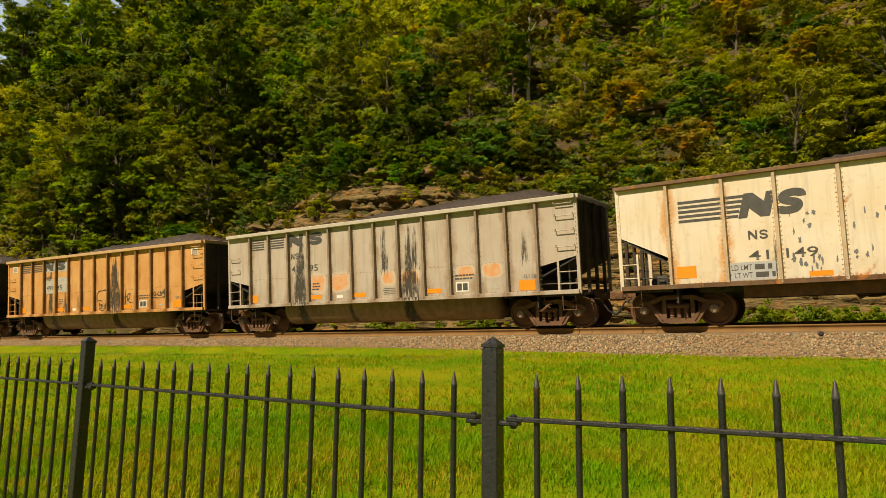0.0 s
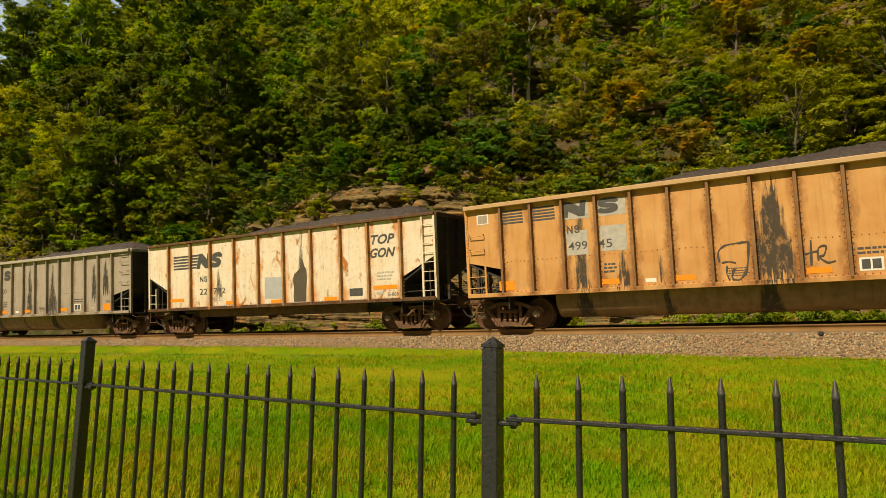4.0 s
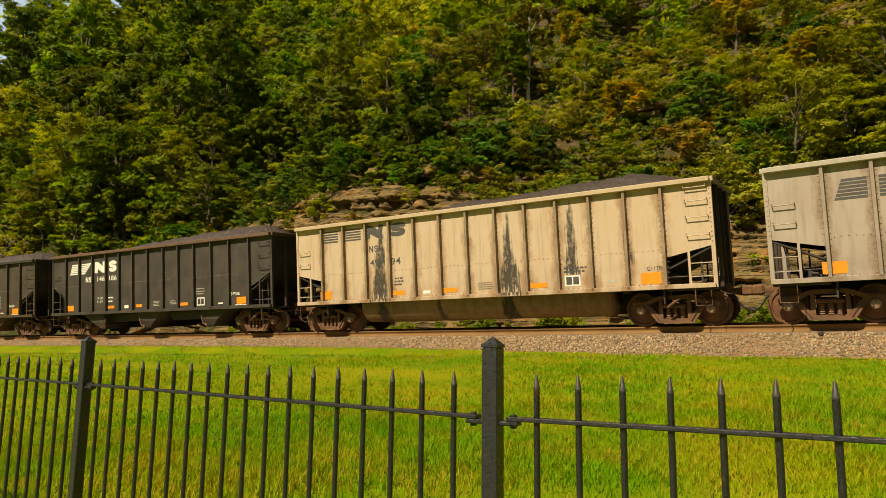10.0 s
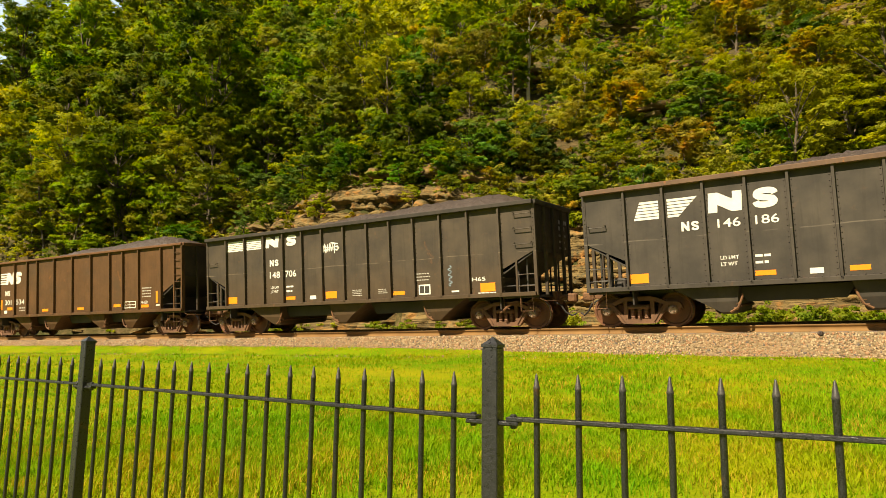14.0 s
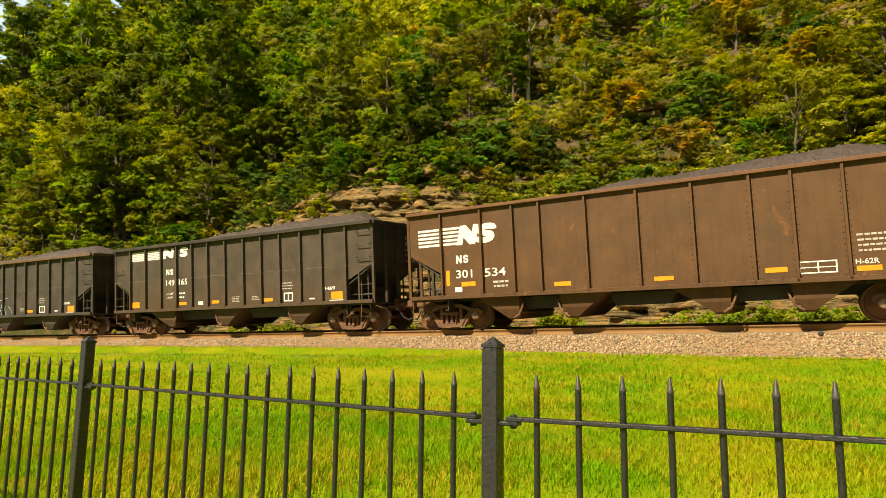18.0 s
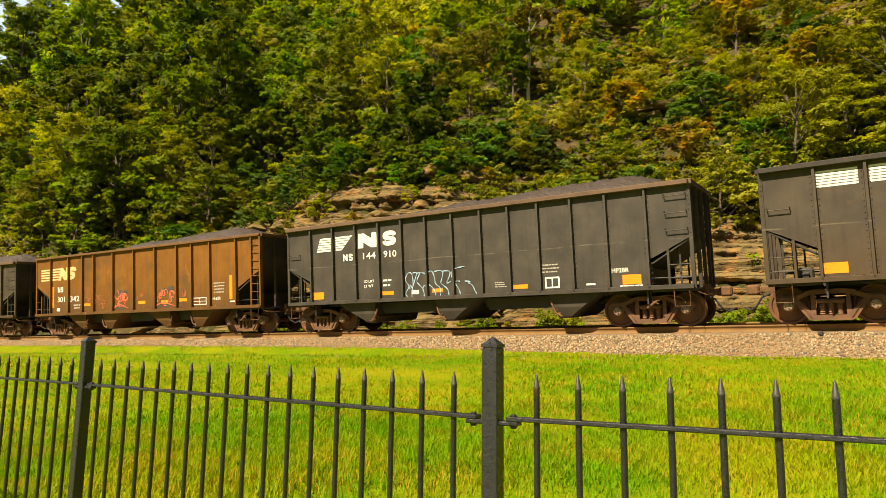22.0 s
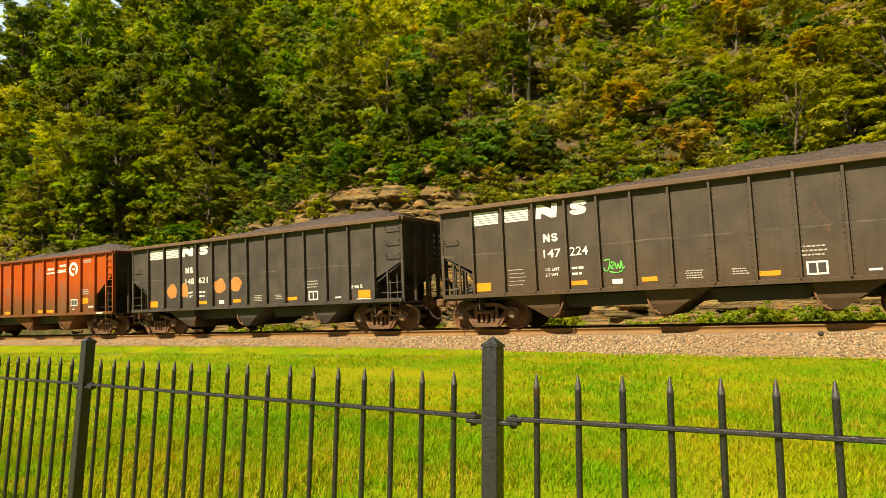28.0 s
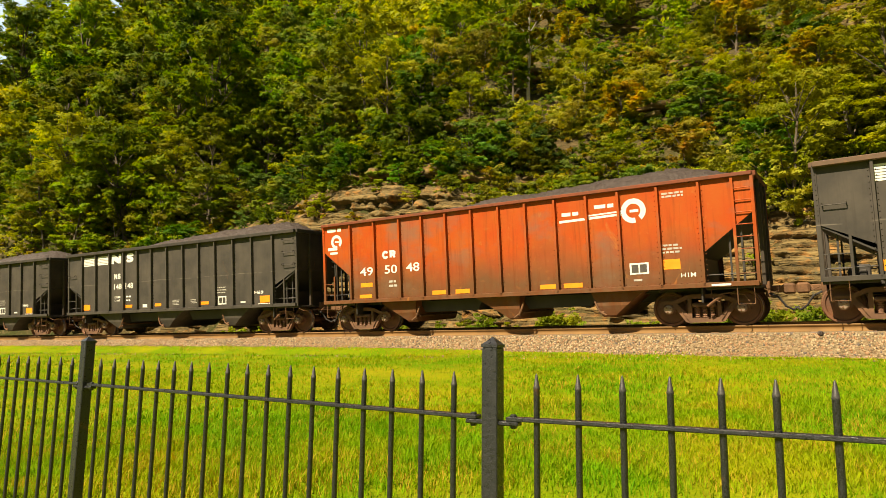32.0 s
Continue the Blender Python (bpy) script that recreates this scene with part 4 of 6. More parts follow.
def mark_old(car):
    # round mark of the former owner: a ring with a bar, and a smaller one at the end panel
    for x, z, r, n in ((3.99, 3.12, .33, 28), (-6.32, 3.15, .24, 20)):
        bm = bmesh.new()
        ring = []
        for i in range(n + 1):
            a = radians(-50) + i / n * radians(330)
            ring.append([bm.verts.new((x + q * math.cos(a), -SHEET - .005, z + q * math.sin(a))) for q in (r, r * .58)])
        for p0, p1 in zip(ring, ring[1:]):
            bm.faces.new((p0[0], p0[1], p1[1], p1[0]))
        part("emblem_ring", bm, M_WHITE, car)
        rect("emblem_bar", car, x + .02, z - r * .12, r * .7, r * .22, M_WHITE)
    decal("emblem_bar", car, [(1.9, 2.98), (3.75, 3.03), (3.75, 3.09), (1.9, 3.05)], M_WHITE)
    decal("emblem_bar", car, [(2.65, 3.09), (3.7, 3.12), (3.7, 3.16), (2.65, 3.13)], M_WHITE)
    lines(car, 1.95, 3.16, .55, 1, M_WHITE, .1, .1)
    lines(car, 2.9, 3.28, .6, 1, M_WHITE, .1, .1)
    rect("emblem_bar", car, -6.5, 2.86, .42, .1, M_WHITE)
    rect("emblem_bar", car, -6.45, 2.72, .34, .08, M_WHITE)
    lines(car, -6.75, 3.5, .8, 1, M_WHITE, .1, .12)
    owner_mark(car, -4.36, 2.41, .55, .27, M_WHITE, "CR", .08)
    letter(car, "49", -5.32, 1.9, .55, .28, M_WHITE)
    letter(car, "50", -4.28, 1.92, .5, .28, M_WHITE)
    letter(car, "48", -3.42, 1.94, .52, .28, M_WHITE)
    lines(car, -4.15, 1.62, .4, 2, M_DULLWHITE, .14, .07)
    box_label(car, 4.05, 1.42, .5, .3, M_WHITE, M_TAG_DARK)
    rect("stencil_panel", car, 4.0, 1.24, .22, .05, M_DULLWHITE)
    lines(car, 4.65, 2.1, .55, 3, M_DULLWHITE, .09, .05)
    letter(car, "H1M", 5.1, 1.28, .36, .11, M_WHITE)
    lines(car, 4.7, 3.45, .6, 2, M_DULLWHITE, .08, .05)
    rect("stencil_panel", car, 6.05, 1.02, .45, .05, M_WHITE, .11)
    reflectors(car, OLD_Y)


BLACKS = [car_paint("black_hopper_paint", (0.046, 0.041, 0.036), (0.078, 0.067, 0.055), .04, .35, seam=2.25),
          car_paint("black_hopper_paint_dusty", (0.052, 0.043, 0.034), (0.085, 0.067, 0.048), .08, .35, fade=((0.085, 0.055, 0.03), 1.3, 3.0), seam=2.25)]
B_TRIM = [car_paint("black_hopper_trim", (0.035, 0.032, 0.03), (0.06, 0.05, 0.042), .1, .3),
          car_paint("rust_brown_trim", (0.1, 0.065, 0.045), (0.16, 0.1, 0.065), .25, .3)]
STAIN = ((-3.38, 1.05, 2.6, .36), (-3.3, 2.3, 3.45, .2), (1.36, 1.05, 2.5, .42), (1.37, 2.3, 3.6, .12))
PAINTS = {
    "z": (car_paint("cream_paint", (0.68, 0.61, 0.5), (0.66, 0.55, 0.4), .3, .3, ((-3.38, 1.2, 2.2, .07),), ribs=KINDS["flat"][1][:2], rib_col=(0.4, 0.2, 0.06)), car_paint("rusted_trim", (0.2, 0.13, 0.08), (0.13, 0.065, 0.03), .6, .5)),
    "a": (car_paint("pale_grey_paint", (0.46, 0.4, 0.34), (0.42, 0.345, 0.28), .08, .35, STAIN + ((.36, 2.0, 3.55, .12), (1.6, 2.2, 3.4, .1), (5.4, 2.1, 2.9, .07)), ribs=RIB13, rib_col=(0.2, 0.14, 0.09), burns=((-2.54, 1.74, .34, .32), (-1.55, 1.74, .46, .3), (.52, 1.77, .25, .22), (1.36, 1.76, .34, .28), (3.42, 1.81, .28, .18), (4.33, 1.81, .32, .2))), car_paint("pale_grey_trim", (0.5, 0.46, 0.4), (0.42, 0.36, 0.28), .1, .3)),
    "b": (car_paint("tan_dust_paint", (0.53, 0.265, 0.085), (0.6, 0.34, 0.13), .12, .35, ((-3.4, 1.1, 3.2, .22), (1.4, 1.05, 3.4, .46), (1.05, 1.5, 2.7, .12), (-2.3, 1.2, 2.1, .16), (-1.3, 1.3, 2.0, .08)), ribs=RIB13, rib_col=(0.2, 0.085, 0.025)), car_paint("tan_trim", (0.48, 0.33, 0.18), (0.5, 0.3, 0.14), .2, .3)),
    "c": (car_paint("cream_rust_paint", (0.72, 0.64, 0.52), (0.7, 0.57, 0.41), .66, .3, ((1.47, 2.4, 3.75, .08), (-2.85, 1.5, 2.5, .2)), patch_col=(0.085, 0.066, 0.045), ribs=KINDS["flat"][1], rib_col=(0.42, 0.155, 0.022)), car_paint("rusted_trim_dark", (0.13, 0.075, 0.04), (0.085, 0.04, 0.018), .55, .5)),
    "d": (car_paint("grey_paint", (0.38, 0.325, 0.27), (0.34, 0.28, 0.225), .04, .4, STAIN + ((-.5, 1.15, 3.4, .24), (4.5, 1.7, 3.3, .22), (5.35, 1.9, 3.35, .24)), ribs=RIB13, rib_col=(0.16, 0.115, 0.075)), car_paint("grey_trim", (0.42, 0.38, 0.32), (0.36, 0.31, 0.25), .06, .3)),
    "e": (car_paint("sand_paint", (0.5, 0.4, 0.285), (0.48, 0.365, 0.24), .12, .4, STAIN + ((3.3, 1.5, 3.5, .2), (4.9, 1.8, 2.9, .1)), ribs=RIB13, rib_col=(0.2, 0.12, 0.06)), car_paint("sand_trim", (0.48, 0.39, 0.26), (0.42, 0.32, 0.2), .1, .3)),
    "i": (car_paint("brown_hopper_paint", (0.085, 0.046, 0.021), (0.115, 0.06, 0.027), .14, .35, worn=((0.07, 0.047, 0.027), .6)), car_paint("brown_trim", (0.12, 0.06, 0.03), (0.16, 0.08, 0.04), .2, .3)),
    "m": (car_paint("ochre_rust_paint", (0.17, 0.07, 0.011), (0.22, 0.095, 0.016), .2, .5, fade=((0.1, 0.055, 0.022), 1.3, 3.2), worn=((0.095, 0.055, 0.024), .75)), car_paint("ochre_trim", (0.16, 0.08, 0.03), (0.12, 0.06, 0.03), .3, .4)),
    "p": (car_paint("faded_red_paint", (0.37, 0.052, 0.002), (0.36, 0.075, 0.005), .22, .5, fade=((0.125, 0.06, 0.024), 2.1, 3.3), worn=((0.17, 0.1, 0.06), .7)), car_paint("dark_red_trim", (0.2, 0.05, 0.02), (0.12, 0.05, 0.03), .25, .4)),
}
# key, place along the train, kind, number on the side
TRAIN = (("z", 116.91, "flat", "41", "149"), ("a", 101.59, "tub", "435", "95"), ("b", 86.07, "tub", "499", "45"), ("c", 70.78, "flat", "22", "792"),
         ("d", 55.38, "tub", "523", "00"), ("e", 40.05, "tub", "499", "94"), ("g", 24.69, "hopper", "146", "186"), ("h", 9.15, "hopper", "148", "706"),
         ("i", -6.75, "wide", "301", "534"), ("j", -22.63, "hopper", "149", "165"), ("l", -38.31, "hopper", "144", "910"), ("m", -54.13, "wide", "301", "342"),
         ("o", -70.35, "hopper", "147", "224"), ("o2", -85.9, "hopper", "148", "621"), ("p", -101.13, "old", "", ""), ("q", -116.37, "hopper", "148", "148"), ("r", -131.95, "hopper", "146", "118"))
LABELS = {"z": "cream steel coal gondola with rusty ribs, heaped with coal", "a": "pale grey tub-bottomed coal gondola with dark bare streaks", "b": "tan dust-stained coal gondola with graffiti, heaped with coal",
          "c": "cream coal gondola with rust runs and a grey repaint panel", "d": "grey tub-bottomed coal gondola with dark streaks, heaped with coal", "e": "sand-coloured coal gondola with dark bare streaks",
          "g": "black ribbed coal hopper car with white numbers, heaped with coal", "i": "dark brown ribbed coal hopper car with yellow reflective strips", "m": "ochre rust-stained coal hopper car with red graffiti",
          "l": "black coal hopper car with pale blue graffiti outlines", "o2": "black coal hopper car with round scorched primer spots", "p": "faded red coal hopper car browned by rust towards the sill"}
RIBS = {"a": car_paint("dirty_grey_rib_paint", (0.34, 0.28, 0.22), (0.17, 0.115, 0.07), .35, .6), "b": car_paint("tan_rib_paint", (0.34, 0.19, 0.08), (0.14, 0.07, 0.03), .6, .6),
        "d": car_paint("grey_rib_paint", (0.36, 0.31, 0.26), (0.24, 0.19, 0.14), .15, .6), "e": car_paint("sand_rib_paint", (0.36, 0.29, 0.2), (0.16, 0.11, 0.065), .35, .6),
        "z": car_paint("cream_rib_paint", (0.58, 0.49, 0.36), (0.4, 0.27, 0.15), .45, .6), "c": car_paint("rusted_rib_paint", (0.5, 0.35, 0.19), (0.24, 0.1, 0.03), .95, .6)}
templates, cars = {}, []
for key, at, kind, n1, n2 in TRAIN:
    if kind not in templates:
        templates[kind] = build_car(kind)
for key, at, kind, n1, n2 in TRAIN:
    first = not any(c[2] == kind for c in cars)
    cars.append((templates[kind] if first else copy_thing(templates[kind], Matrix.Identity(4)), at, kind))
for i, (key, at, kind, n1, n2) in enumerate(TRAIN):
    car = cars[i][0]
    paint, trim = PAINTS.get(key, (BLACKS[1 if key in ("h", "j", "o") else 0], B_TRIM[1 if key in ("l", "o", "o2", "g") else 0]))
    for ob in car.children_recursive:
        for slot in ob.material_slots:
            if slot.material in (M_PAINT, M_TRIM, M_RIBS):
                new_mat = {M_PAINT.name: paint, M_TRIM.name: trim, M_RIBS.name: RIBS.get(key, paint)}[slot.material.name]
                slot.link = "OBJECT"
                slot.material = new_mat
    load = part("coal_load", COAL[i % 3], None, car, "heaped black coal")
    if kind == "tub":
        mark_tub(car, n1, n2, {"a": "G116", "b": "G113", "d": "G119", "e": "G117R"}[key])
    elif kind == "flat":
        mark_flat(car, n1, n2, key == "z")
    elif kind == "wide":
        mark_wide(car, n1, n2, key == "m")
    elif kind == "old":
        mark_old(car)
    else:
        mark_hopper(car, key, n1, n2)
    if key == "b":
        for x, z, w_, h_ in ((-2.47, 2.1, .72, .7), (-3.5, 2.06, .62, .68), (-3.46, 3.07, .68, .44), (-2.46, 3.07, .74, .45)):
            rect("repaint_panel", car, x, z, w_, h_, M_DULLWHITE, .003)
        for j, (stroke, wide) in enumerate(((((.15, 1.6), (.14, 1.85), (.3, 2.0), (.6, 2.04), (.84, 2.06)), .05), (((.84, 2.06), (.8, 1.6), (.72, 1.3), (.55, 1.13), (.42, 1.2), (.48, 1.42)), .06),
                                           (((.32, 1.5), (.3, 1.3), (.36, 1.15)), .04), (((.2, 1.58), (.36, 1.6), (.52, 1.56)), .04),
                                           (((1.98, 1.42), (2.0, 1.82)), .045), (((2.13, 1.4), (2.16, 1.98)), .05), (((1.92, 1.64), (2.1, 1.68), (2.3, 1.72)), .04), (((2.28, 1.5), (2.3, 1.78), (2.45, 1.82), (2.4, 1.62), (2.3, 1.58), (2.46, 1.44), (2.62, 1.47)), .04),
                                           (((3.98, 1.72), (4.06, 1.86), (4.14, 1.72), (4.02, 1.68), (4.22, 1.74), (4.3, 1.85), (4.24, 1.7), (4.42, 1.7), (4.44, 1.84), (4.5, 1.72), (4.4, 1.68)), .03), (((4.5, 1.8), (4.66, 1.8)), .03),
                                           (((4.58, 1.7), (4.6, 1.92)), .03), (((4.68, 1.66), (4.7, 1.95), (4.84, 1.9), (4.74, 1.8), (4.88, 1.74), (4.72, 1.66)), .035), (((3.95, 1.62), (4.3, 1.58), (4.75, 1.62)), .03))):
            ribbon(car, stroke, M_TAG_DARK, wide, .008 + .001 * j)
        for x in (-6.46, 6.52):
            rect("stencil_frame", car, x, 3.2, .4, .3, M_WHITE)
            rect("stencil_field", car, x, 3.23, .32, .24, PAINTS["d"][0], .006)
    if key == "z":
        fleck = random.Random(9)
        for j in range(34):
            u = fleck.choice((-2.75, -2.75, -2.3, -1.4, -.6))
            blob("bare_fleck", car, u + fleck.gauss(0, .22), fleck.uniform(1.3, 2.7), fleck.uniform(.015, .045), fleck.uniform(.03, .09), M_PRIMER_DARK, j, .0065, .5)
    if kind in ("hopper", "wide"):
        end_print(car, KINDS[kind][0] / 2, M_DULLWHITE)
    if key == "h":
        for j, stroke in enumerate((((-1.12, 2.96), (-.95, 3.0), (-1.02, 2.8)), ((-.96, 2.82), (-.9, 3.12), (-.84, 2.82), (-.94, 2.94)), ((-.78, 2.84), (-.76, 3.1)), ((-.7, 2.84), (-.66, 3.12), (-.58, 2.86), (-.54, 3.1)), ((-.62, 3.14), (-.3, 3.08)),
                                    ((-.44, 3.12), (-.46, 2.76)), ((-.36, 2.98), (-.26, 2.94), (-.38, 2.86)), ((-1.05, 3.06), (-.7, 2.97), (-.3, 3.0)), ((-.95, 2.88), (-.6, 2.92), (-.32, 2.86)))):
            ribbon(car, stroke, M_WHITE, .045, .006 + .001 * j)
        ribbon(car, [(4.14 + .07 * math.sin(q * 2.3), 2.03 - .058 * q) for q in range(12)], M_TAG_BLUE, .022, .007)
        rect("reflector", car, -.66, 1.2, .5, .24, M_YELLOW, .009, "yellow reflective panel")
    if key == "l":
        for j, stroke in enumerate(LETTERS):
            ribbon(car, [(-1.86 + 2.6 * u, 1.12 + .84 * q) for u, q in stroke], M_TAG_BLUE, .034, .008 + .001 * j)
    if key == "m":
        tag = random.Random(4)
        for j, (x, z, w, h) in enumerate(((-1.36, 1.25, .9, .72), (1.42, 1.25, 1.15, .68))):
            for i in range(6):
                blob("sprayed_ground", car, x + w * (.15 + .14 * i), z + h * (tag.uniform(.8, 1.05) if i % 3 else tag.uniform(-.05, .1)), .16, .08, M_TAG_DARK, i + 5, .006 + .0005 * i)
            for i in range(13):
                cx, cz, r = x + w * tag.uniform(.1, .9), z + h * tag.uniform(.1, .8), tag.uniform(.06, .17)
                turn, span_ = tag.uniform(0, 6.28), tag.uniform(.5, .8)
                ribbon(car, [(cx + r * math.cos(turn + q * span_), cz + r * (.8 + .08 * q) * math.sin(turn + q * span_)) for q in range(8)], M_TAG_RED, .034, .01 + .0006 * i)
            ribbon(car, [(x, z), (x + w * .4, z + .12), (x + w * .7, z + .05), (x + w * 1.05, z - .05)], M_TAG_RED, .04, .02)
        for x, z in ((-3.3, 1.6), (-2.6, 1.62), (-2.3, 1.45), (.3, 1.72), (3.0, 1.74)):
            for i in range(4):
                cx, cz, r, turn = x + tag.uniform(-.2, .2), z + tag.uniform(-.1, .1), tag.uniform(.06, .13), tag.uniform(0, 6.28)
                ribbon(car, [(cx + r * math.cos(turn + q * .7), cz + r * math.sin(turn + q * .7)) for q in range(7)], M_TAG_FAINT, .03, .008 + .0006 * i)
    if key == "o":
        for j, stroke in enumerate((((-1.84, 1.84), (-1.68, 1.86), (-1.72, 1.62), (-1.8, 1.56), (-1.86, 1.66)), ((-1.64, 1.66), (-1.56, 1.74), (-1.62, 1.8), (-1.66, 1.66), (-1.56, 1.6)), ((-1.54, 1.78), (-1.5, 1.6), (-1.46, 1.74), (-1.42, 1.6), (-1.38, 1.82)), ((-1.36, 1.8), (-1.34, 1.6), (-1.28, 1.66)), ((-1.7, 1.54), (-1.5, 1.5), (-1.34, 1.55)))):
            ribbon(car, stroke, M_TAG_GREEN, .032, .008 + .001 * j)
        lines(car, -4.75, 1.75, .6, 5, M_DULLWHITE, .11, .02)
    if key == "o2":
        for j, (x, z, rx) in enumerate(((-4.41, 1.8, .31), (-3.66, 1.82, .22), (-1.58, 1.9, .33), (-.71, 1.92, .32))):
            blob("scorched_edge", car, x, z, rx * 1.07, .29, M_BURN_EDGE, j, .0065, .1)
            blob("primer_spot", car, x, z, rx, .27, M_BURN, j, .008, .1)
    tagged(car, LABELS.get(key, LABELS["g"]), "coal car", "coal train")
# ---------------------------------------------------------------- ground, track and hillside
def lawn_z(s, out):
    """Height of the lawn that climbs from the fence to the ballast."""
    z = np.interp(out, (-60, -30, -17.5, -15.5, -9, -4, -1.9, 0), (-.9, -.25, .05, .1, .54, .92, 1.12, 1.22))
    return float(z) + GRADE * s * float(np.interp(out, (-17, -3), (.4, 1))) + .05 * noise.noise((s * .25, out * .25, 3))


k = Mat("lawn_soil")
w = k.world()
col = k.mix(k.span(k.noise(.45, w, 5), .4, .65), (.11, .19, .001), (.24, .235, .004))
col = k.mix(k.span(k.noise(6.0, w, 5), .5, .75), col, (.16, .17, .006))
M_LAWN = k.done(col, .9, 0, k.noise(30, w, 4), .8, .03, .04)

k = Mat("ballast_bed")
w = k.world()
v = k.cells(16.0, w)
col = k.mix(k.span(v.outputs["Color"], .1, .9), (.14, .105, .055), (.3, .23, .13))
col = k.mix(k.span(k.noise(1.2, w, 4), .5, .75), col, (.24, .15, .08))
M_BALLAST = k.done(col, .9, 0, v.outputs["Distance"], 1.0, .04, .3)

k = Mat("ballast_stone")
g = k.node("ShaderNodeNewGeometry").outputs["Random Per Island"]
col = k.mix(k.span(g, 0, 1), (.11, .082, .045), (.47, .36, .215))
col = k.mix(k.span(k.noise(.35, k.world(), 4), .45, .62, 0, .55), col, (.26, .165, .075))
col = k.mix(k.span(k.math("FRACT", k.math("MULTIPLY", g, 13.7)), .7, .8), col, (.3, .165, .085))
col = k.mix(k.span(k.math("FRACT", k.math("MULTIPLY", g, 29.1)), .88, .94), col, (.12, .1, .085))
M_STONE = k.done(col, .85, 0, k.noise(40, k.world(), 3), .4, .01, .3)

k = Mat("shaded_hillside_soil")
w = k.world()
# soil browns, with dark greens that stand in for shade beneath the trees
col = k.mix(k.span(k.noise(.35, w, 6), .4, .62), (.045, .05, .012), (.1, .07, .03))
col = k.mix(k.span(k.noise(2.5, w, 6), .5, .72), col, (.17, .12, .055))
col = k.mix(k.span(k.noise(11, w, 5), .5, .75), col, (.03, .035, .01))
M_HILL = k.done(col, .95, 0, k.math("ADD", k.noise(3, w, 6), k.math("MULTIPLY", k.noise(14, w, 4), .4)), 1.0, .25, .15)

k = Mat("bedded_sandstone")
w = k.world()
layer = k.noise(1.1, k.scaled(w, (.5, .5, 2.4)), 6, .65, .8)
o = k.node("ShaderNodeObjectInfo").outputs["Random"]
col = k.mix(k.span(layer, .3, .7), (.065, .045, .017), (.26, .18, .066))
col = k.mix(k.span(o, 0, 1, 0, .5), col, (.16, .125, .05))
col = k.mix(k.span(k.noise(1.7, w, 6), .52, .68), col, (.3, .15, .04))
col = k.mix(k.span(k.noise(5, w, 6), .58, .7), col, (.09, .085, .05))
# cracks along the beds, their seam shadow darkened into the colour
crack_shade = k.noise(1.0, k.scaled(w, (.35, .35, 7.0)), 5, .6, 1.2)
col = k.mix(k.span(crack_shade, .34, .42, .6, 0.0), col, (.04, .03, .013))
layer = k.math("ADD", layer, k.span(crack_shade, .36, .48, 0.0, .8))
M_ROCK = k.done(col, .9, 0, k.math("ADD", layer, k.math("MULTIPLY", k.noise(9, w, 6), .5)), 1.0, .12, .25)


def strip(name, prof, material, s0, s1, step, zf, jag=0.0):
    """A sheet along the line: prof of offsets, heights from zf(s, out)."""
    ss = np.arange(s0, s1 + step / 2, step)
    v = []
    for s in ss:
        for o in prof:
            x, y = on_arc(s, o)
            v.append((x, y, zf(s, o)))
    n = len(prof)
    ids = np.arange(len(ss) * n).reshape(len(ss), n)
    f = np.stack([ids[:-1, :-1], ids[1:, :-1], ids[1:, 1:], ids[:-1, 1:]], -1).reshape(-1, 4)
    return new(name, soup(name, np.array(v), f, material, True))


def bed_z(s, o):
    z = np.interp(o, (-2.2, -1.75, -.42, -.3, 3.3, 3.5, 5.0), (1.02, 1.12, 1.61, 1.64, 1.92, 1.9, 1.55))
    return float(z) + GRADE * s


def turf_edge(s):
    """How far the turf has crept up the ballast."""
    return np.interp(s, (-20, -7, -1, 4.6, 8.6, 11.3, 16), (-.92, -1.06, -1.2, -1.52, -1.72, -1.94, -2.1))


def hill_z(s, o):
    """The cut: a rock face at the foot, higher behind the outcrop and up the line, then a steep wooded hillside."""
    o -= 1.3
    rise = 3.4 + 1.5 * max(0.0, min(1.0, (s + 3) / 6)) + 5.0 * math.exp(-((s + 12.5) / 9.0) ** 2) + min(11.0, max(0.0, (-s - 22) * .26))
    u = max(0.0, min(1.0, (o - 6.3) / 3.6))
    z = 1.6 + rise * u * u * (3 - 2 * u) + .86 * max(0.0, min(o, 75 - 37 * min(1, max(0, (-s - 55) / 30))) - 9.2) + .3 * max(0.0, min(o, 110) - 75) - .1 * max(0, o - 110)
    a = max(0.0, min(1.0, (o - 6) / 4))
    z += a * (1.6 * noise.noise((s * .07, o * .07, 9)) + .8 * noise.noise((s * .22, o * .22, 4)) + .35 * noise.noise((s * .6, o * .6, 7)))
    return float(z) + GRADE * s


def bare(s, o):
    """The rock face itself, where little can root."""
    return o < (11.8 if -23 < s < -3 else 11.0 if s > -3 else 9.2)


def face_o(s, height):
    """How far out the rock face stands at a height above its foot."""
    lo, hi = 7.6, 14.3
    for _ in range(12):
        mid = (lo + hi) / 2
        lo, hi = (lo, mid) if hill_z(s, mid) - 1.6 - GRADE * s > height else (mid, hi)
    return lo


far = bmesh.new()
bmesh.ops.create_circle(far, cap_ends=True, segments=64, radius=3000)
ground = new("ground", mesh_of("ground", far, M_LAWN))
ground.location.z = -1.0
tagged(ground, "grassy ground that reaches the horizon", "ground", kind="structure")
lawn = strip("lawn", list(np.linspace(-60, -22, 8)) + list(np.linspace(-20, -1.4, 32)), M_LAWN, -120, 120, 2.0, lawn_z)
tagged(lawn, "bright green mown lawn with yellowed patches", "lawn", kind="structure")
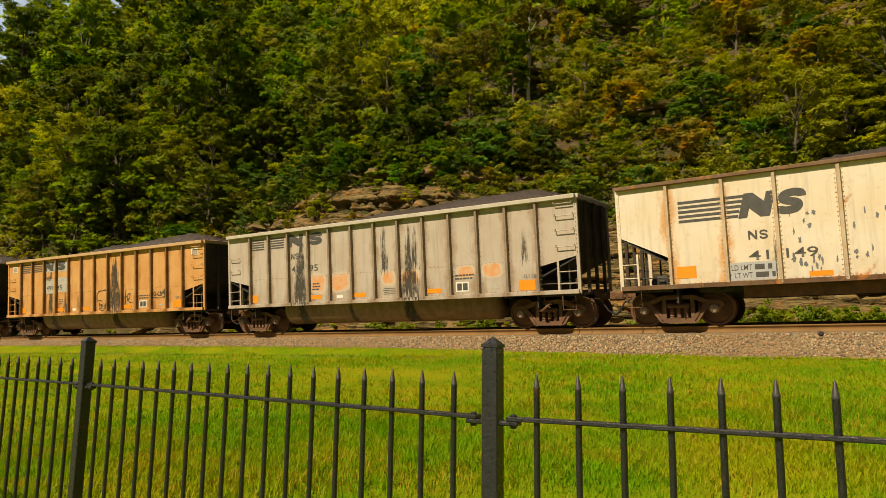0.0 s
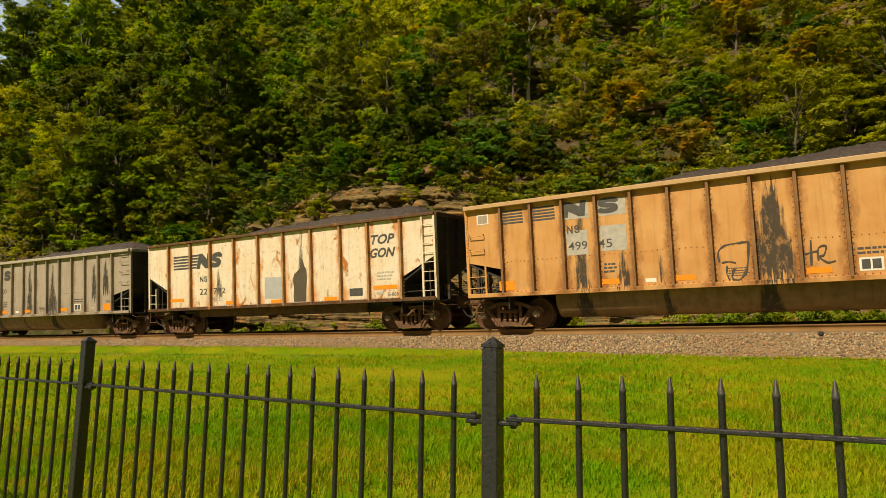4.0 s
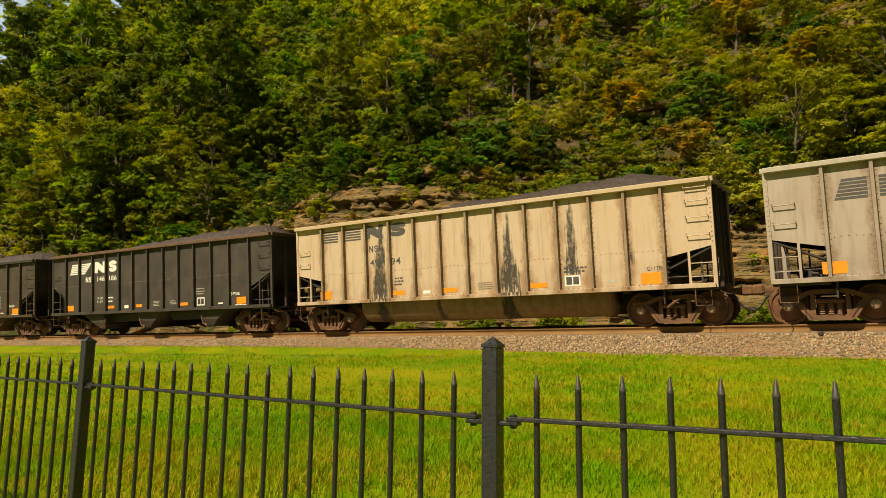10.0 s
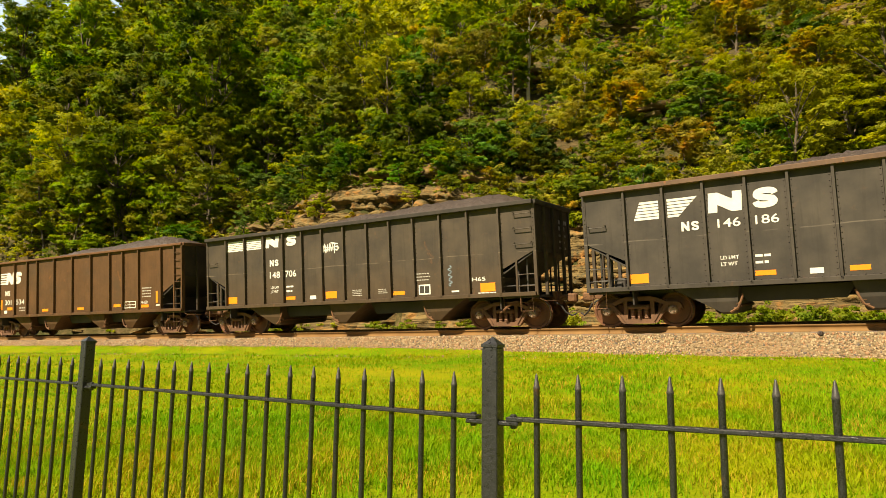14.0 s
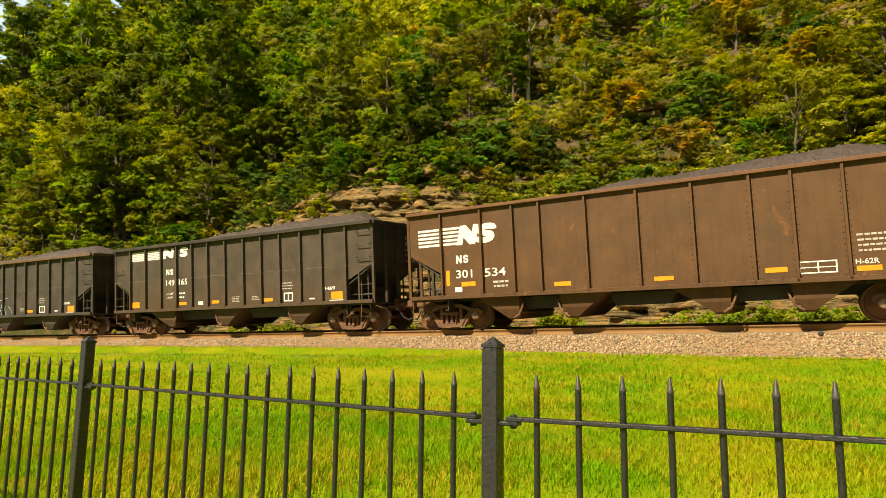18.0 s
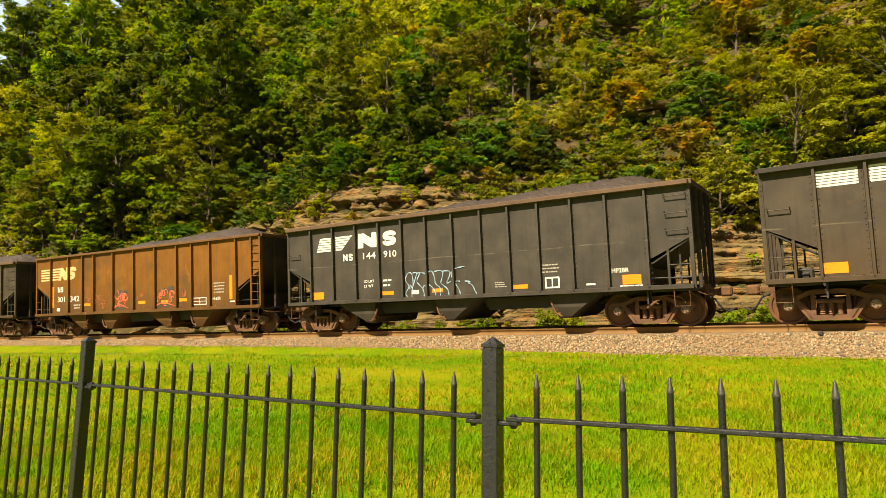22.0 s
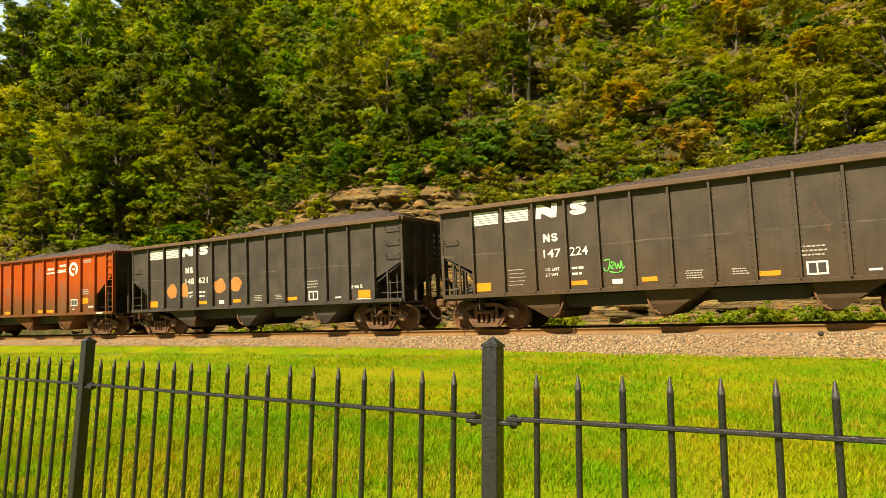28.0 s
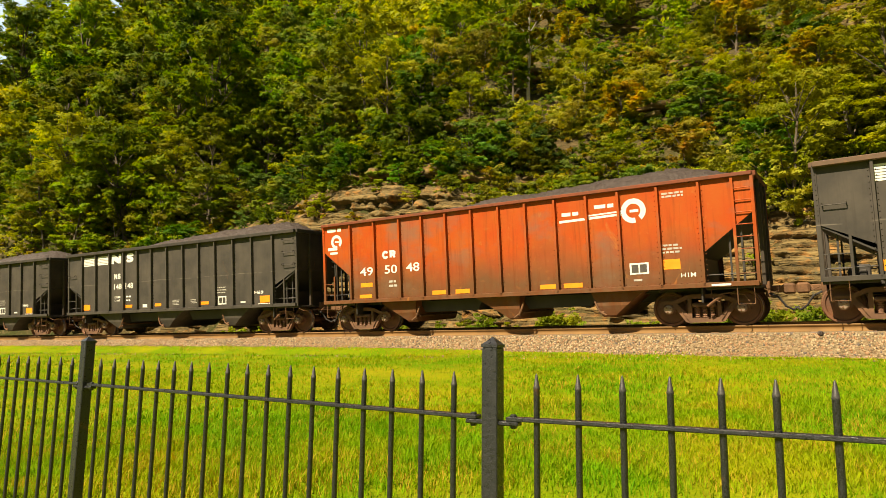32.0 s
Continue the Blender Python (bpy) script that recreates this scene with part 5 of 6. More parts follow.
bed = strip("ballast_bed", (-2.2, -1.75, -1.3, -.85, -.42, -.3, .6, 1.5, 2.4, 3.3, 3.5, 5.0), M_BALLAST, -260, 300, 2.0, bed_z)
tagged(bed, "bank of crushed tan and grey ballast stone", "ballast", kind="structure")
hill = strip("hillside", [4.4, 5.2, 6.2, 7.0, 7.6, 8.2, 8.8] + list(np.linspace(9.4, 45, 40)) + list(np.linspace(48, 160, 20)), M_HILL, -190, 120, 1.6, hill_z)
tagged(hill, "steep soil and rock hillside under the trees", "hillside", kind="structure")

# turf that has crept onto the foot of the ballast
v, ss = [], np.arange(-60, 20, .4)
for s in ss:
    for q in np.linspace(0, 1, 6):
        o = -2.1 + (float(turf_edge(s)) + .12 * noise.noise((s * .9, 0, 4)) + .06 * noise.noise((s * 3, 0, 6)) + 2.1) * q
        v.append((*on_arc(s, o), max(bed_z(s, o), lawn_z(s, o)) + .012))
ids = np.arange(len(ss) * 6).reshape(len(ss), 6)
f = np.stack([ids[:-1, :-1], ids[1:, :-1], ids[1:, 1:], ids[:-1, 1:]], -1).reshape(-1, 4)
tagged(new("grass_verge", soup("grass_verge", np.array(v), f, M_LAWN, True)), "rough turf creeping onto the ballast", "verge", kind="structure")

# rails with head, web and foot
track = tagged(empty("railway_track"), "single curved railway track of rusty rails on wooden ties", "track", kind="structure")
PROF = ((-.036, 0), (.036, 0), (.036, -.035), (.01, -.05), (.01, -.14), (.07, -.165), (.07, -.18), (-.07, -.18), (-.07, -.165), (-.01, -.14), (-.01, -.05), (-.036, -.035))
for w_ in (-.753, .753):
    ss = np.arange(-250, 292, 2.0)
    v = [track_pose(s) @ Vector((0, w_ + dy, dz)) for s in ss for dy, dz in PROF]
    n = len(PROF)
    ids = np.arange(len(ss) * n).reshape(len(ss), n)
    nxt = np.roll(ids, -1, axis=1)
    f = np.stack([ids[:-1], ids[1:], nxt[1:], nxt[:-1]], -1).reshape(-1, 4)
    me = soup("rail", np.array([tuple(q) for q in v]), f, M_RAIL)
    me.materials.append(M_RAIL_TOP)
    mi = np.zeros(len(f), np.int32)
    mi[np.arange(len(f)) % n == 0] = 1
    me.polygons.foreach_set("material_index", mi)
    part("rail", me, None, track)
ME_TIE = mesh_of("tie", shape(box, -.11, .11, -1.3, 1.3, -.36, -.17, .01), M_TIE)
ME_PLATE = mesh_of("tie_plate", shape(box, -.1, .1, -.17, .17, -.195, -.165, .006), M_RAIL)
for i in range(-80, 52):
    tie = part("tie", ME_TIE, None, track)
    tie.matrix_basis = track_pose(i * .56)
    for w_ in (-.753, .753):
        part("tie_plate", ME_PLATE, None, tie).matrix_basis = pose(0, w_, 0)

# loose stones on the ballast shoulder
rng = np.random.default_rng(5)
BASE = np.array([(1, 0, 0), (-1, 0, 0), (0, 1, 0), (0, -1, 0), (0, 0, 1), (0, 0, -1)], float)
TRI = np.array([(0, 2, 4), (2, 1, 4), (1, 3, 4), (3, 0, 4), (2, 0, 5), (1, 2, 5), (3, 1, 5), (0, 3, 5)])


def stones(name, count, s0, s1, o0, o1, zf, size, material, label, category):
    v, f = [], []
    for i in range(count):
        s, o = rng.uniform(s0, s1), rng.uniform(o0, o1)
        if zf is bed_z:
            o = max(o, float(turf_edge(s)) + rng.normal(0, .06) + (o + .25) * -.9 * rng.random()) if o < turf_edge(s) else o
        x, y = on_arc(s, o)
        r = size * rng.uniform(.6, 1.5)
        q = BASE * rng.uniform(.55, 1.15, (6, 1)) * np.array((r, r * rng.uniform(.6, 1), r * rng.uniform(.45, .8)))
        a = Euler(rng.uniform(0, 6.28, 3)).to_matrix()
        v.append(q @ np.array(a).T + np.array((x, y, zf(s, o) + r * .25)))
        f.append(TRI + 6 * i)
    ob = new(name, soup(name, np.concatenate(v), np.concatenate(f), material))
    return tagged(ob, label, category, kind="stuff")


stones("ballast_stones", 26000, -34, 16, -1.85, -.25, bed_z, .037, M_STONE, "loose crushed stone in tan, grey and rust tones", "ballast")
stones("ballast_edge_stones", 900, -32, 16, -2.5, -1.8, lambda s, o: lawn_z(s, o) - .01, .03, M_STONE, "stray stones at the lawn's edge", "ballast")

lump = new("coal_lump", mesh_of("coal_lump", shape(box, -.07, .07, -.05, .05, -.03, .075, .03), M_COAL))
lump.matrix_basis = Matrix.LocRotScale((*on_arc(10.23, -.46), bed_z(10.23, -.46) + .03), Euler((.2, .25, .5)), None)
tagged(lump, "fallen black lump of coal on the ballast stones", "coal")

# ---------------------------------------------------------------- bedded rock at the foot of the slope
def slab_mesh(seed):
    """An angular bedded block: a sheared, chipped box with split faces."""
    rnd = random.Random(seed)
    bm = bmesh.new()
    n = rnd.choice((4, 5, 5, 6))
    rings = []
    turn = rnd.uniform(0, 1)
    rad_ = [rnd.uniform(.8, 1.15) for _ in range(n)]
    for z, k_ in ((0, rnd.uniform(.85, 1)), (.22, rnd.uniform(.95, 1.05)), (.24, rnd.uniform(.85, .95)), (.5, rnd.uniform(.9, 1.0))):
        rings.append([bm.verts.new((rad_[i] * k_ * math.cos(turn + i * math.tau / n), .75 * rad_[i] * k_ * math.sin(turn + i * math.tau / n), z + rnd.uniform(-.03, .03))) for i in range(n)])
    bm.faces.new(rings[0])
    bm.faces.new(rings[-1])
    for r0, r1 in zip(rings, rings[1:]):
        for i in range(n):
            bm.faces.new((r0[i], r0[(i + 1) % n], r1[(i + 1) % n], r1[i]))
    bmesh.ops.bevel(bm, geom=bm.edges[:], offset=.018, segments=1, affect="EDGES")
    return mesh_of("rock_slab", bm, M_ROCK)


SLABS = [slab_mesh(i) for i in range(9)]
rock = tagged(empty("rock_face"), "tan bedded sandstone ledges with rusty and dark seams", "rock face", kind="structure")
rnd = random.Random(12)


def ledge(s, o, z, size, flat=1.0):
    ob = part("rock_slab", SLABS[rnd.randrange(9)], None, rock)
    x, y = on_arc(s, o)
    ob.matrix_basis = Matrix.LocRotScale((x, y, z), Euler((rnd.uniform(-.12, .12), rnd.uniform(-.1, .16), -HEAD + rnd.uniform(-.5, .5))), (size * rnd.uniform(.8, 1.5), size * rnd.uniform(.7, 1.1), size * rnd.uniform(.5, .95) * flat))


for i in range(60):                                # low wall along the foot
    s = rnd.uniform(-34, 19)
    h = rnd.random()
    o = 7.5 + 1.7 * h
    ledge(s, o, hill_z(s, o) - .25 + rnd.uniform(-.1, .3), rnd.uniform(.45, .95))
def outcrop(s0, s1, top):
    """The rock face itself: beds that step in and out, split by joints."""
    ss, hs = np.arange(s0, s1, .15), np.arange(-.3, top, .06)
    v = []
    for s in ss:
        edge = min(1.0, (s - s0) / 3, (s1 - s) / 3)
        line = np.array([face_o(s, max(.05, h * (.35 + .65 * edge))) for h in hs[::8]])
        line = np.interp(hs, hs[::8], line)
        for h, o in zip(hs, line):
            dip = h + .09 * s + .25 * noise.noise((s * .15, h * .2, 5))
            warp = dip / (.62 if top > 6 else .34) + 1.1 * noise.noise((dip * .8, s * .05, 21)) + .5 * noise.noise((dip * 2.3, s * .12, 23))
            bed = math.floor(warp)
            joint = math.floor((s + .5 * noise.noise((h * .6, s * .3, 2)) + (bed * 37 % 11) * .13) / (.5 + (bed * 13 % 5) * .2))
            low = top < 6
            step = (.45 if low else 1.0) * noise.noise((bed * 1.37, joint * .83, 11)) + (.12 if low else .3) * math.sin(bed * 2.1)
            into = warp - bed
            step += (.13 if low else .34) * (into < .2)
            o2 = o - .25 + step + .12 * noise.noise((s * 1.7, h * 1.7, 8)) + .16 * noise.noise((s * 3.4, h * 4.5, 13)) + .08 * noise.noise((s * 7, h * 8, 3))
            x, y = on_arc(s, o2)
            v.append((x, y, 1.6 + h * (.35 + .65 * edge) + GRADE * s))
    n = len(hs)
    ids = np.arange(len(ss) * n).reshape(len(ss), n)
    f = np.stack([ids[:-1, :-1], ids[1:, :-1], ids[1:, 1:], ids[:-1, 1:]], -1).reshape(-1, 4)
    part("rock_beds", soup("rock_beds", np.array(v), f, M_ROCK), None, rock)


outcrop(-26, -2, 9.8)
outcrop(-4, 23, 5.2)
for cs, co, n_, sp in ((12.0, 26, 30, 1.6), (13.2, 20.5, 24, 1.5), (8.8, 22.9, 12, .9), (-2.6, 31.5, 14, 1.0), (-7.2, 23.4, 8, .7), (4, 24, 8, 1.2), (3, 18.5, 6, 1.0), (-3, 14.2, 8, .9)):
    for i in range(n_):
        s, o = rnd.gauss(cs, sp), rnd.gauss(co, 1.1)
        ledge(s, o, hill_z(s, o) - .05 + rnd.uniform(0, .4), rnd.uniform(.35, .95), .8)
# ---------------------------------------------------------------- trees and undergrowth
def leaf_cloud(centres, radii, per, size, seed, droop=.17, flat=.6, gather=24):
    """Leaves gathered on twigs, twigs gathered in boughs. Returns vertices and triangles."""
    g = np.random.default_rng(seed)
    vs, fs, n0 = [], [], 0
    for c, r in zip(centres, radii):
        n = int(per * r * r)
        if n < 3:
            continue
        m = max(3, n // gather)
        d = g.normal(size=(m, 3))
        d /= np.linalg.norm(d, axis=1, keepdims=True)
        twig = np.array(c) + d * g.uniform(.25, 1.08, (m, 1)) * np.array((r, r, r * flat))
        face = d * np.array((.7, .7, .4)) + np.array((0, 0, .6)) + g.normal(0, .2, (m, 3))
        own = g.integers(0, m, n)
        p = twig[own] + g.normal(0, .15, (n, 3)) * np.array((r, r, r * .45)) + d[own] * np.array((r, r, 0)) * g.uniform(-.2, .2, (n, 1))
        up = face[own] + g.normal(0, droop, (n, 3))
        up /= np.linalg.norm(up, axis=1, keepdims=True)
        fx = np.cross(up, g.normal(size=(n, 3)))
        fx /= np.linalg.norm(fx, axis=1, keepdims=True)
        fy = np.cross(up, fx)
        sz = size * g.uniform(.75, 1.55, (n, 1))
        fz = np.cross(fx, fy)
        q = np.stack([p - fx * sz, p + fx * sz * .8 + fy * sz * .5 - fz * sz * .15, p + fx * sz * .6 - fy * sz * .6 + fz * sz * .15], 1)
        vs.append(q.reshape(-1, 3))
        fs.append(n0 + np.arange(3 * n).reshape(-1, 3))
        n0 += 3 * n
    return np.concatenate(vs), np.concatenate(fs)


def make_tree(seed, height, spread, leaf, bark, clumps, size, style):
    """A tree: leaning tapered trunk with limbs, and a crown of many leaves in flat sprays."""
    rnd = random.Random(seed)
    tree = empty("shrub" if style == "shrub" else "tree")
    lean = Vector((rnd.uniform(-.12, .12), rnd.uniform(-.12, .12), 1))
    bm = bmesh.new()
    top = lean * height * .85
    spine = [Vector((0, 0, -.4))] + [lean * (height * .85 * t) + Vector((rnd.uniform(-.1, .1), rnd.uniform(-.1, .1), 0)) * t * height * .25 for t in (.15, .35, .55, .75, 1)]
    tube(bm, spine, .015 * height + .015, 7, .005 * height)
    tips, radii = [], []
    for i in range(clumps):
        t = (i + rnd.random()) / clumps
        a = i * 2.4 + rnd.uniform(-.5, .5)
        low = {"tree": .3, "shrub": .08, "bare": .45}[style]
        z = low + (1 - low) * t
        r = spread * (math.sin(math.pi * min(.96, .18 + .8 * t)) ** .7) * rnd.uniform(.5, 1.05)
        tip = Vector((math.cos(a) * r, math.sin(a) * r, height * z * rnd.uniform(.92, 1.06))) + lean * 0 + Vector((lean.x, lean.y, 0)) * height * z
        f = spine[min(5, max(1, int(z * 5)))]
        base = f.lerp(Vector((0, 0, f.z)), .1)
        mid = base.lerp(tip, .55) + Vector((rnd.uniform(-.1, .1), rnd.uniform(-.1, .1), rnd.uniform(-.05, .2))) * spread * .4
        tube(bm, [base, mid, tip], .006 * height, 4, .002 * height)
        tips.append(tuple(tip))
        radii.append(spread * rnd.uniform(.2, .42))
        for j in range(3):
            q = tip.lerp(mid, rnd.uniform(.1, .7)) + Vector((rnd.uniform(-1, 1), rnd.uniform(-1, 1), rnd.uniform(-.6, .6))) * spread * .36
            tips.append(tuple(q))
            radii.append(spread * rnd.uniform(.12, .28))
    trunk = part("trunk", bm, bark, tree)
    tot = sum(r * r for r in radii)
    per = {"tree": 11000, "shrub": 8000, "bare": 3600}[style] / tot
    v, f = leaf_cloud(tips, radii, per, size, seed, .17, .36 if leaf == M_LEAF[1] else .6)
    part("crown", soup("crown", v, f, leaf), None, tree)
    return tree


SPECIES = [
    ("a broad tree with fresh green leaves", make_tree(1, 6.5, 2.3, M_LEAF[0], M_BARK, 17, .1, "tree")),
    ("a slender tree with yellow-green leaf sprays", make_tree(2, 7.0, 2.2, M_LEAF[1], M_BARK, 18, .078, "tree")),
    ("a dense dark green tree", make_tree(3, 6.5, 2.2, M_LEAF[2], M_BARK_DARK, 18, .1, "tree")),
    ("a young tree turning russet and yellow", make_tree(4, 5.5, 1.9, M_LEAF[3], M_BARK, 13, .092, "tree")),
    ("a deep green bushy tree", make_tree(5, 4.5, 2.0, M_LEAF[4], M_BARK_DARK, 15, .088, "shrub")),
    ("a yellow-green spreading shrub", make_tree(6, 3.2, 1.9, M_LEAF[1], M_BARK, 14, .068, "shrub")),
    ("a green tangled shrub", make_tree(7, 3.0, 1.8, M_LEAF[0], M_BARK_DARK, 12, .08, "shrub")),
    ("a russet withering shrub", make_tree(8, 2.6, 1.5, M_LEAF[3], M_BARK, 10, .078, "shrub")),
    ("a pale-barked thin tree with sparse leaves", make_tree(9, 6.5, 1.6, M_LEAF[3], M_BARK_PALE, 9, .09, "bare")),
    ("a tall dark forest tree", make_tree(10, 10.0, 3.0, M_LEAF[2], M_BARK_DARK, 20, .13, "tree")),
    ("a tall green forest tree", make_tree(11, 9.5, 3.0, M_LEAF[0], M_BARK, 20, .13, "tree")),
]
rnd = random.Random(77)
used = [False] * len(SPECIES)


def plant(kind, s, o, scale, sink=.1):
    label, tree = SPECIES[kind]
    x, y = on_arc(s, o)
    m = Matrix.LocRotScale((x, y, hill_z(s, o) - sink), Euler((rnd.uniform(-.1, .1), rnd.uniform(-.1, .1), rnd.uniform(0, 6.28))), None)
    if used[kind]:
        ob = copy_thing(tree, m)
    else:
        used[kind], ob = True, tree
        ob.matrix_basis = m
    ob.scale = (scale * rnd.uniform(.9, 1.15), scale * rnd.uniform(.9, 1.15), scale * rnd.uniform(.85, 1.15))
    tagged(ob, label + " on the steep hillside", "tree" if "shrub" not in label else "shrub", "hillside trees")


def in_rock(s, o):
    """Bare ledges keep most trees away."""
    spots = ((12.0, 25.6, 2.6, 2.0), (13.2, 20.3, 2.4, 1.8), (8.8, 22.6, 1.6, 1.3), (-2.6, 31, 1.8, 1.8), (-6.6, 23, 1.5, 1.3), (-4.8, 18, 2.3, 2.6), (-3, 13.6, 1.8, 1.4), (-31.5, 26, 2.0, 3.0), (4, 23.6, 1.2, 1.0))
    return any(((s - a) / c) ** 2 + ((o - b) / d) ** 2 < 1 for a, b, c, d in spots)


far_c, far_r = ([], []), ([], [])
row = 9.4
while row < 80:
    gap = 2.5 + .045 * row
    s = -78.0 + rnd.uniform(0, 2) - (row - 8) * .9
    while s < 22 + row * .15:
        s += gap * rnd.uniform(.75, 1.35)
        o = row + rnd.uniform(-.9, .9)
        if bare(s, o) or in_rock(s, o) and rnd.random() < .9:
            continue
        if o > 31 + max(0, -s - 15) * .35 or s < -52:
            x, y = on_arc(s, o)
            z, i = hill_z(s, o), 0 if rnd.random() < .3 else 1
            tall = rnd.uniform(6, 10) if s > -62 else rnd.uniform(3, 5)
            for j in range(12 if s > -62 else 8):
                h = rnd.uniform(.3, 1)
                w_ = 2.6 * (1.15 - h * .75)
                far_c[i].append((x + rnd.uniform(-w_, w_), y + rnd.uniform(-w_, w_), z + tall * h))
                far_r[i].append(rnd.uniform(.8, 1.5))
            continue
        russet = .28 * math.exp(-(((s - 3) / 7) ** 2 + ((o - 19) / 8) ** 2)) + .05
        left = min(1, max(0, (-s - 12) / 18))
        u = rnd.random()
        # darker kinds above the outcrop stand in for the shade there
        if o < 14 and s > -22:
            kind = rnd.choice((4, 6, 6, 4, 2, 7, 6)) if s < -5 else rnd.choice((5, 6, 6, 4, 5, 7, 6))
        elif u < russet:
            kind = rnd.choice((3, 7, 3, 7))
        elif rnd.random() < left * .8:
            kind = rnd.choice((9, 9, 2, 10, 2, 1)) if o > 20 and s > -44 else rnd.choice((10, 10, 1, 0, 1)) if o > 10.5 else rnd.choice((0, 0, 6, 4))
        else:
            kind = rnd.choice((1, 1, 5, 0, 4, 6, 5, 1, 5, 5, 3, 7))
        plant(kind, s, o, rnd.uniform(.75, 1.15) * (1.15 if s < -30 else .8 if s > -8 and o < 30 else 1))
    row += 2.3 + .028 * row
for i in range(2):
    v, f = leaf_cloud(far_c[i], far_r[i], 52, .27, 60 + i, .3, .6, 4)
    tagged(new("far_woods", soup("far_woods", v, f, M_LEAF[(0, 1)[i]])), "distant green woods high on the hillside", "woods", kind="stuff")
for s, o, kind, sc in ((-34.4, 30, 8, .85), (-6, 21, 8, 1.1), (-29.5, 22, 8, .8), (9, 11.5, 1, .8), (11.5, 12.5, 1, .75), (13, 14, 1, .9), (15.5, 13, 1, .8), (17.5, 12, 0, .8), (10.5, 15, 5, 1.1), (14.5, 11, 5, 1.0), (12.5, 10.8, 4, .7), (17, 15, 3, .9), (8, 13.5, 4, .8), (6.5, 11, 5, .9), (19, 14, 1, .9), (-29, 11, 0, .7), (-33, 11, 1, .7), (-37, 12, 0, .8), (-31, 12.5, 5, 1), (-27, 10.5, 6, .9), (-44, 10.5, 6, .9), (-46, 11.5, 0, .7), (-49, 11, 2, .7), (-41, 10.2, 5, .8), (-52, 12, 0, .7), (-43, 12, 4, .9), (-47, 10, 6, .7)):
    if not bare(s, o):
        plant(kind, s, o, sc)

for s, h, kind, sc in ((-14.2, 6.9, 5, .42), (-15.6, 7.4, 7, .34), (-12.6, 9.6, 6, .42), (-8.2, 7.2, 5, .3), (-17.5, 8.6, 6, .4), (-19.5, 7.0, 6, .45), (-4.2, 6.4, 5, .4), (-3.2, 5.8, 5, .42), (-2.2, 5.6, 6, .36), (-21.5, 6.5, 4, .45), (-10.4, 7.9, 6, .36), (-9.4, 8.3, 4, .34), (-13.4, 8.2, 4, .34), (-16.5, 6.2, 5, .34), (-18.6, 7.8, 4, .4), (-7.2, 8.2, 7, .36), (-6.2, 7.4, 6, .36), (-11.6, 6.4, 7, .26)):
    plant(kind, s, face_o(s, h), sc, -.05)           # bushes rooted in the face
for i in range(38):                                 # and along its brink
    s = -25 + 23 * i / 37 + rnd.uniform(-.5, .5)
    plant(rnd.choice((5, 6, 4, 6, 4)), s, face_o(s, 8.6) + rnd.uniform(-.2, 1.8), rnd.uniform(.45, .8), .2)
for s, o, sc in ((-62, 22, 1.5), (-58, 19, 1.35), (-55, 23, 1.5), (-51, 21, 1.45), (-48, 17, 1.3), (-66, 27, 1.45), (-64, 30, 1.5), (-63, 35, 1.5), (-60, 39, 1.5), (-58, 33, 1.5), (-55, 38, 1.45)):
    plant(10 if sc > 1.4 else 9, s, o, sc)

# creepers, saplings and litter that cover the soil, too many to count
g = np.random.default_rng(21)
v, f, n0 = [], [], 0
for mat_i, count, name, label in ((0, 1700, "undergrowth", "low green creepers and seedlings on the slope"), (1, 1000, "undergrowth", "low yellow-green weeds on the slope"), (3, 700, "leaf_litter", "russet dead leaves and bracken on the slope"), (2, 800, "undergrowth", "dark low growth between the trees")):
    cs, rs = [], []
    for i in range(count):
        o = 7.6 + 34 * g.random() ** 1.4
        s = g.uniform(-62, 24)
        if in_rock(s, o) and g.random() < .6 or bare(s, o) and g.random() < .88:
            continue
        x, y = on_arc(s, o)
        cs.append((x, y, hill_z(s, o) + .22))
        rs.append(g.uniform(.3, .75))
    v, f = leaf_cloud(cs, rs, 300, .08, 100 + mat_i, .5, .5)
    tagged(new(name, soup(name, v, f, M_LEAF[mat_i])), label, "undergrowth", kind="stuff")

# thick brush low on the slope
for mat_i, n_, name, label in ((1, 640, "brush", "tangled yellow-green brush low on the slope"), (0, 420, "brush", "tangled green brush low on the slope"), (3, 220, "brush", "withering russet brush low on the slope"), (2, 260, "brush", "dark green brush low on the slope")):
    cs, rs = [], []
    for i in range(n_):
        # yellow and russet brush kept off the outcrop's top, to keep it shade-dark
        s, o = (g.uniform(-6, 21), (12.2 if i % 3 else 11.2) + 20 * g.random() ** 1.1) if i % 4 > 1 or i % 4 and mat_i in (1, 3) else (g.uniform(-24, 1), g.uniform(12, 20)) if i % 4 else (g.uniform(-58, -23), g.uniform(8.8, 13.5))
        x, y = on_arc(s, o)
        for j in range(3):
            cs.append((x + g.normal(0, .35), y + g.normal(0, .35), hill_z(s, o) + .2 + .45 * j * g.random()))
            rs.append(g.uniform(.3, .65))
    v, f = leaf_cloud(cs, rs, 420, .075, 400 + mat_i)
    tagged(new(name, soup(name, v, f, M_LEAF[mat_i])), label, "undergrowth", kind="stuff")

# bright weeds along the foot of the rock, beyond the rails
cs, rs = [], []
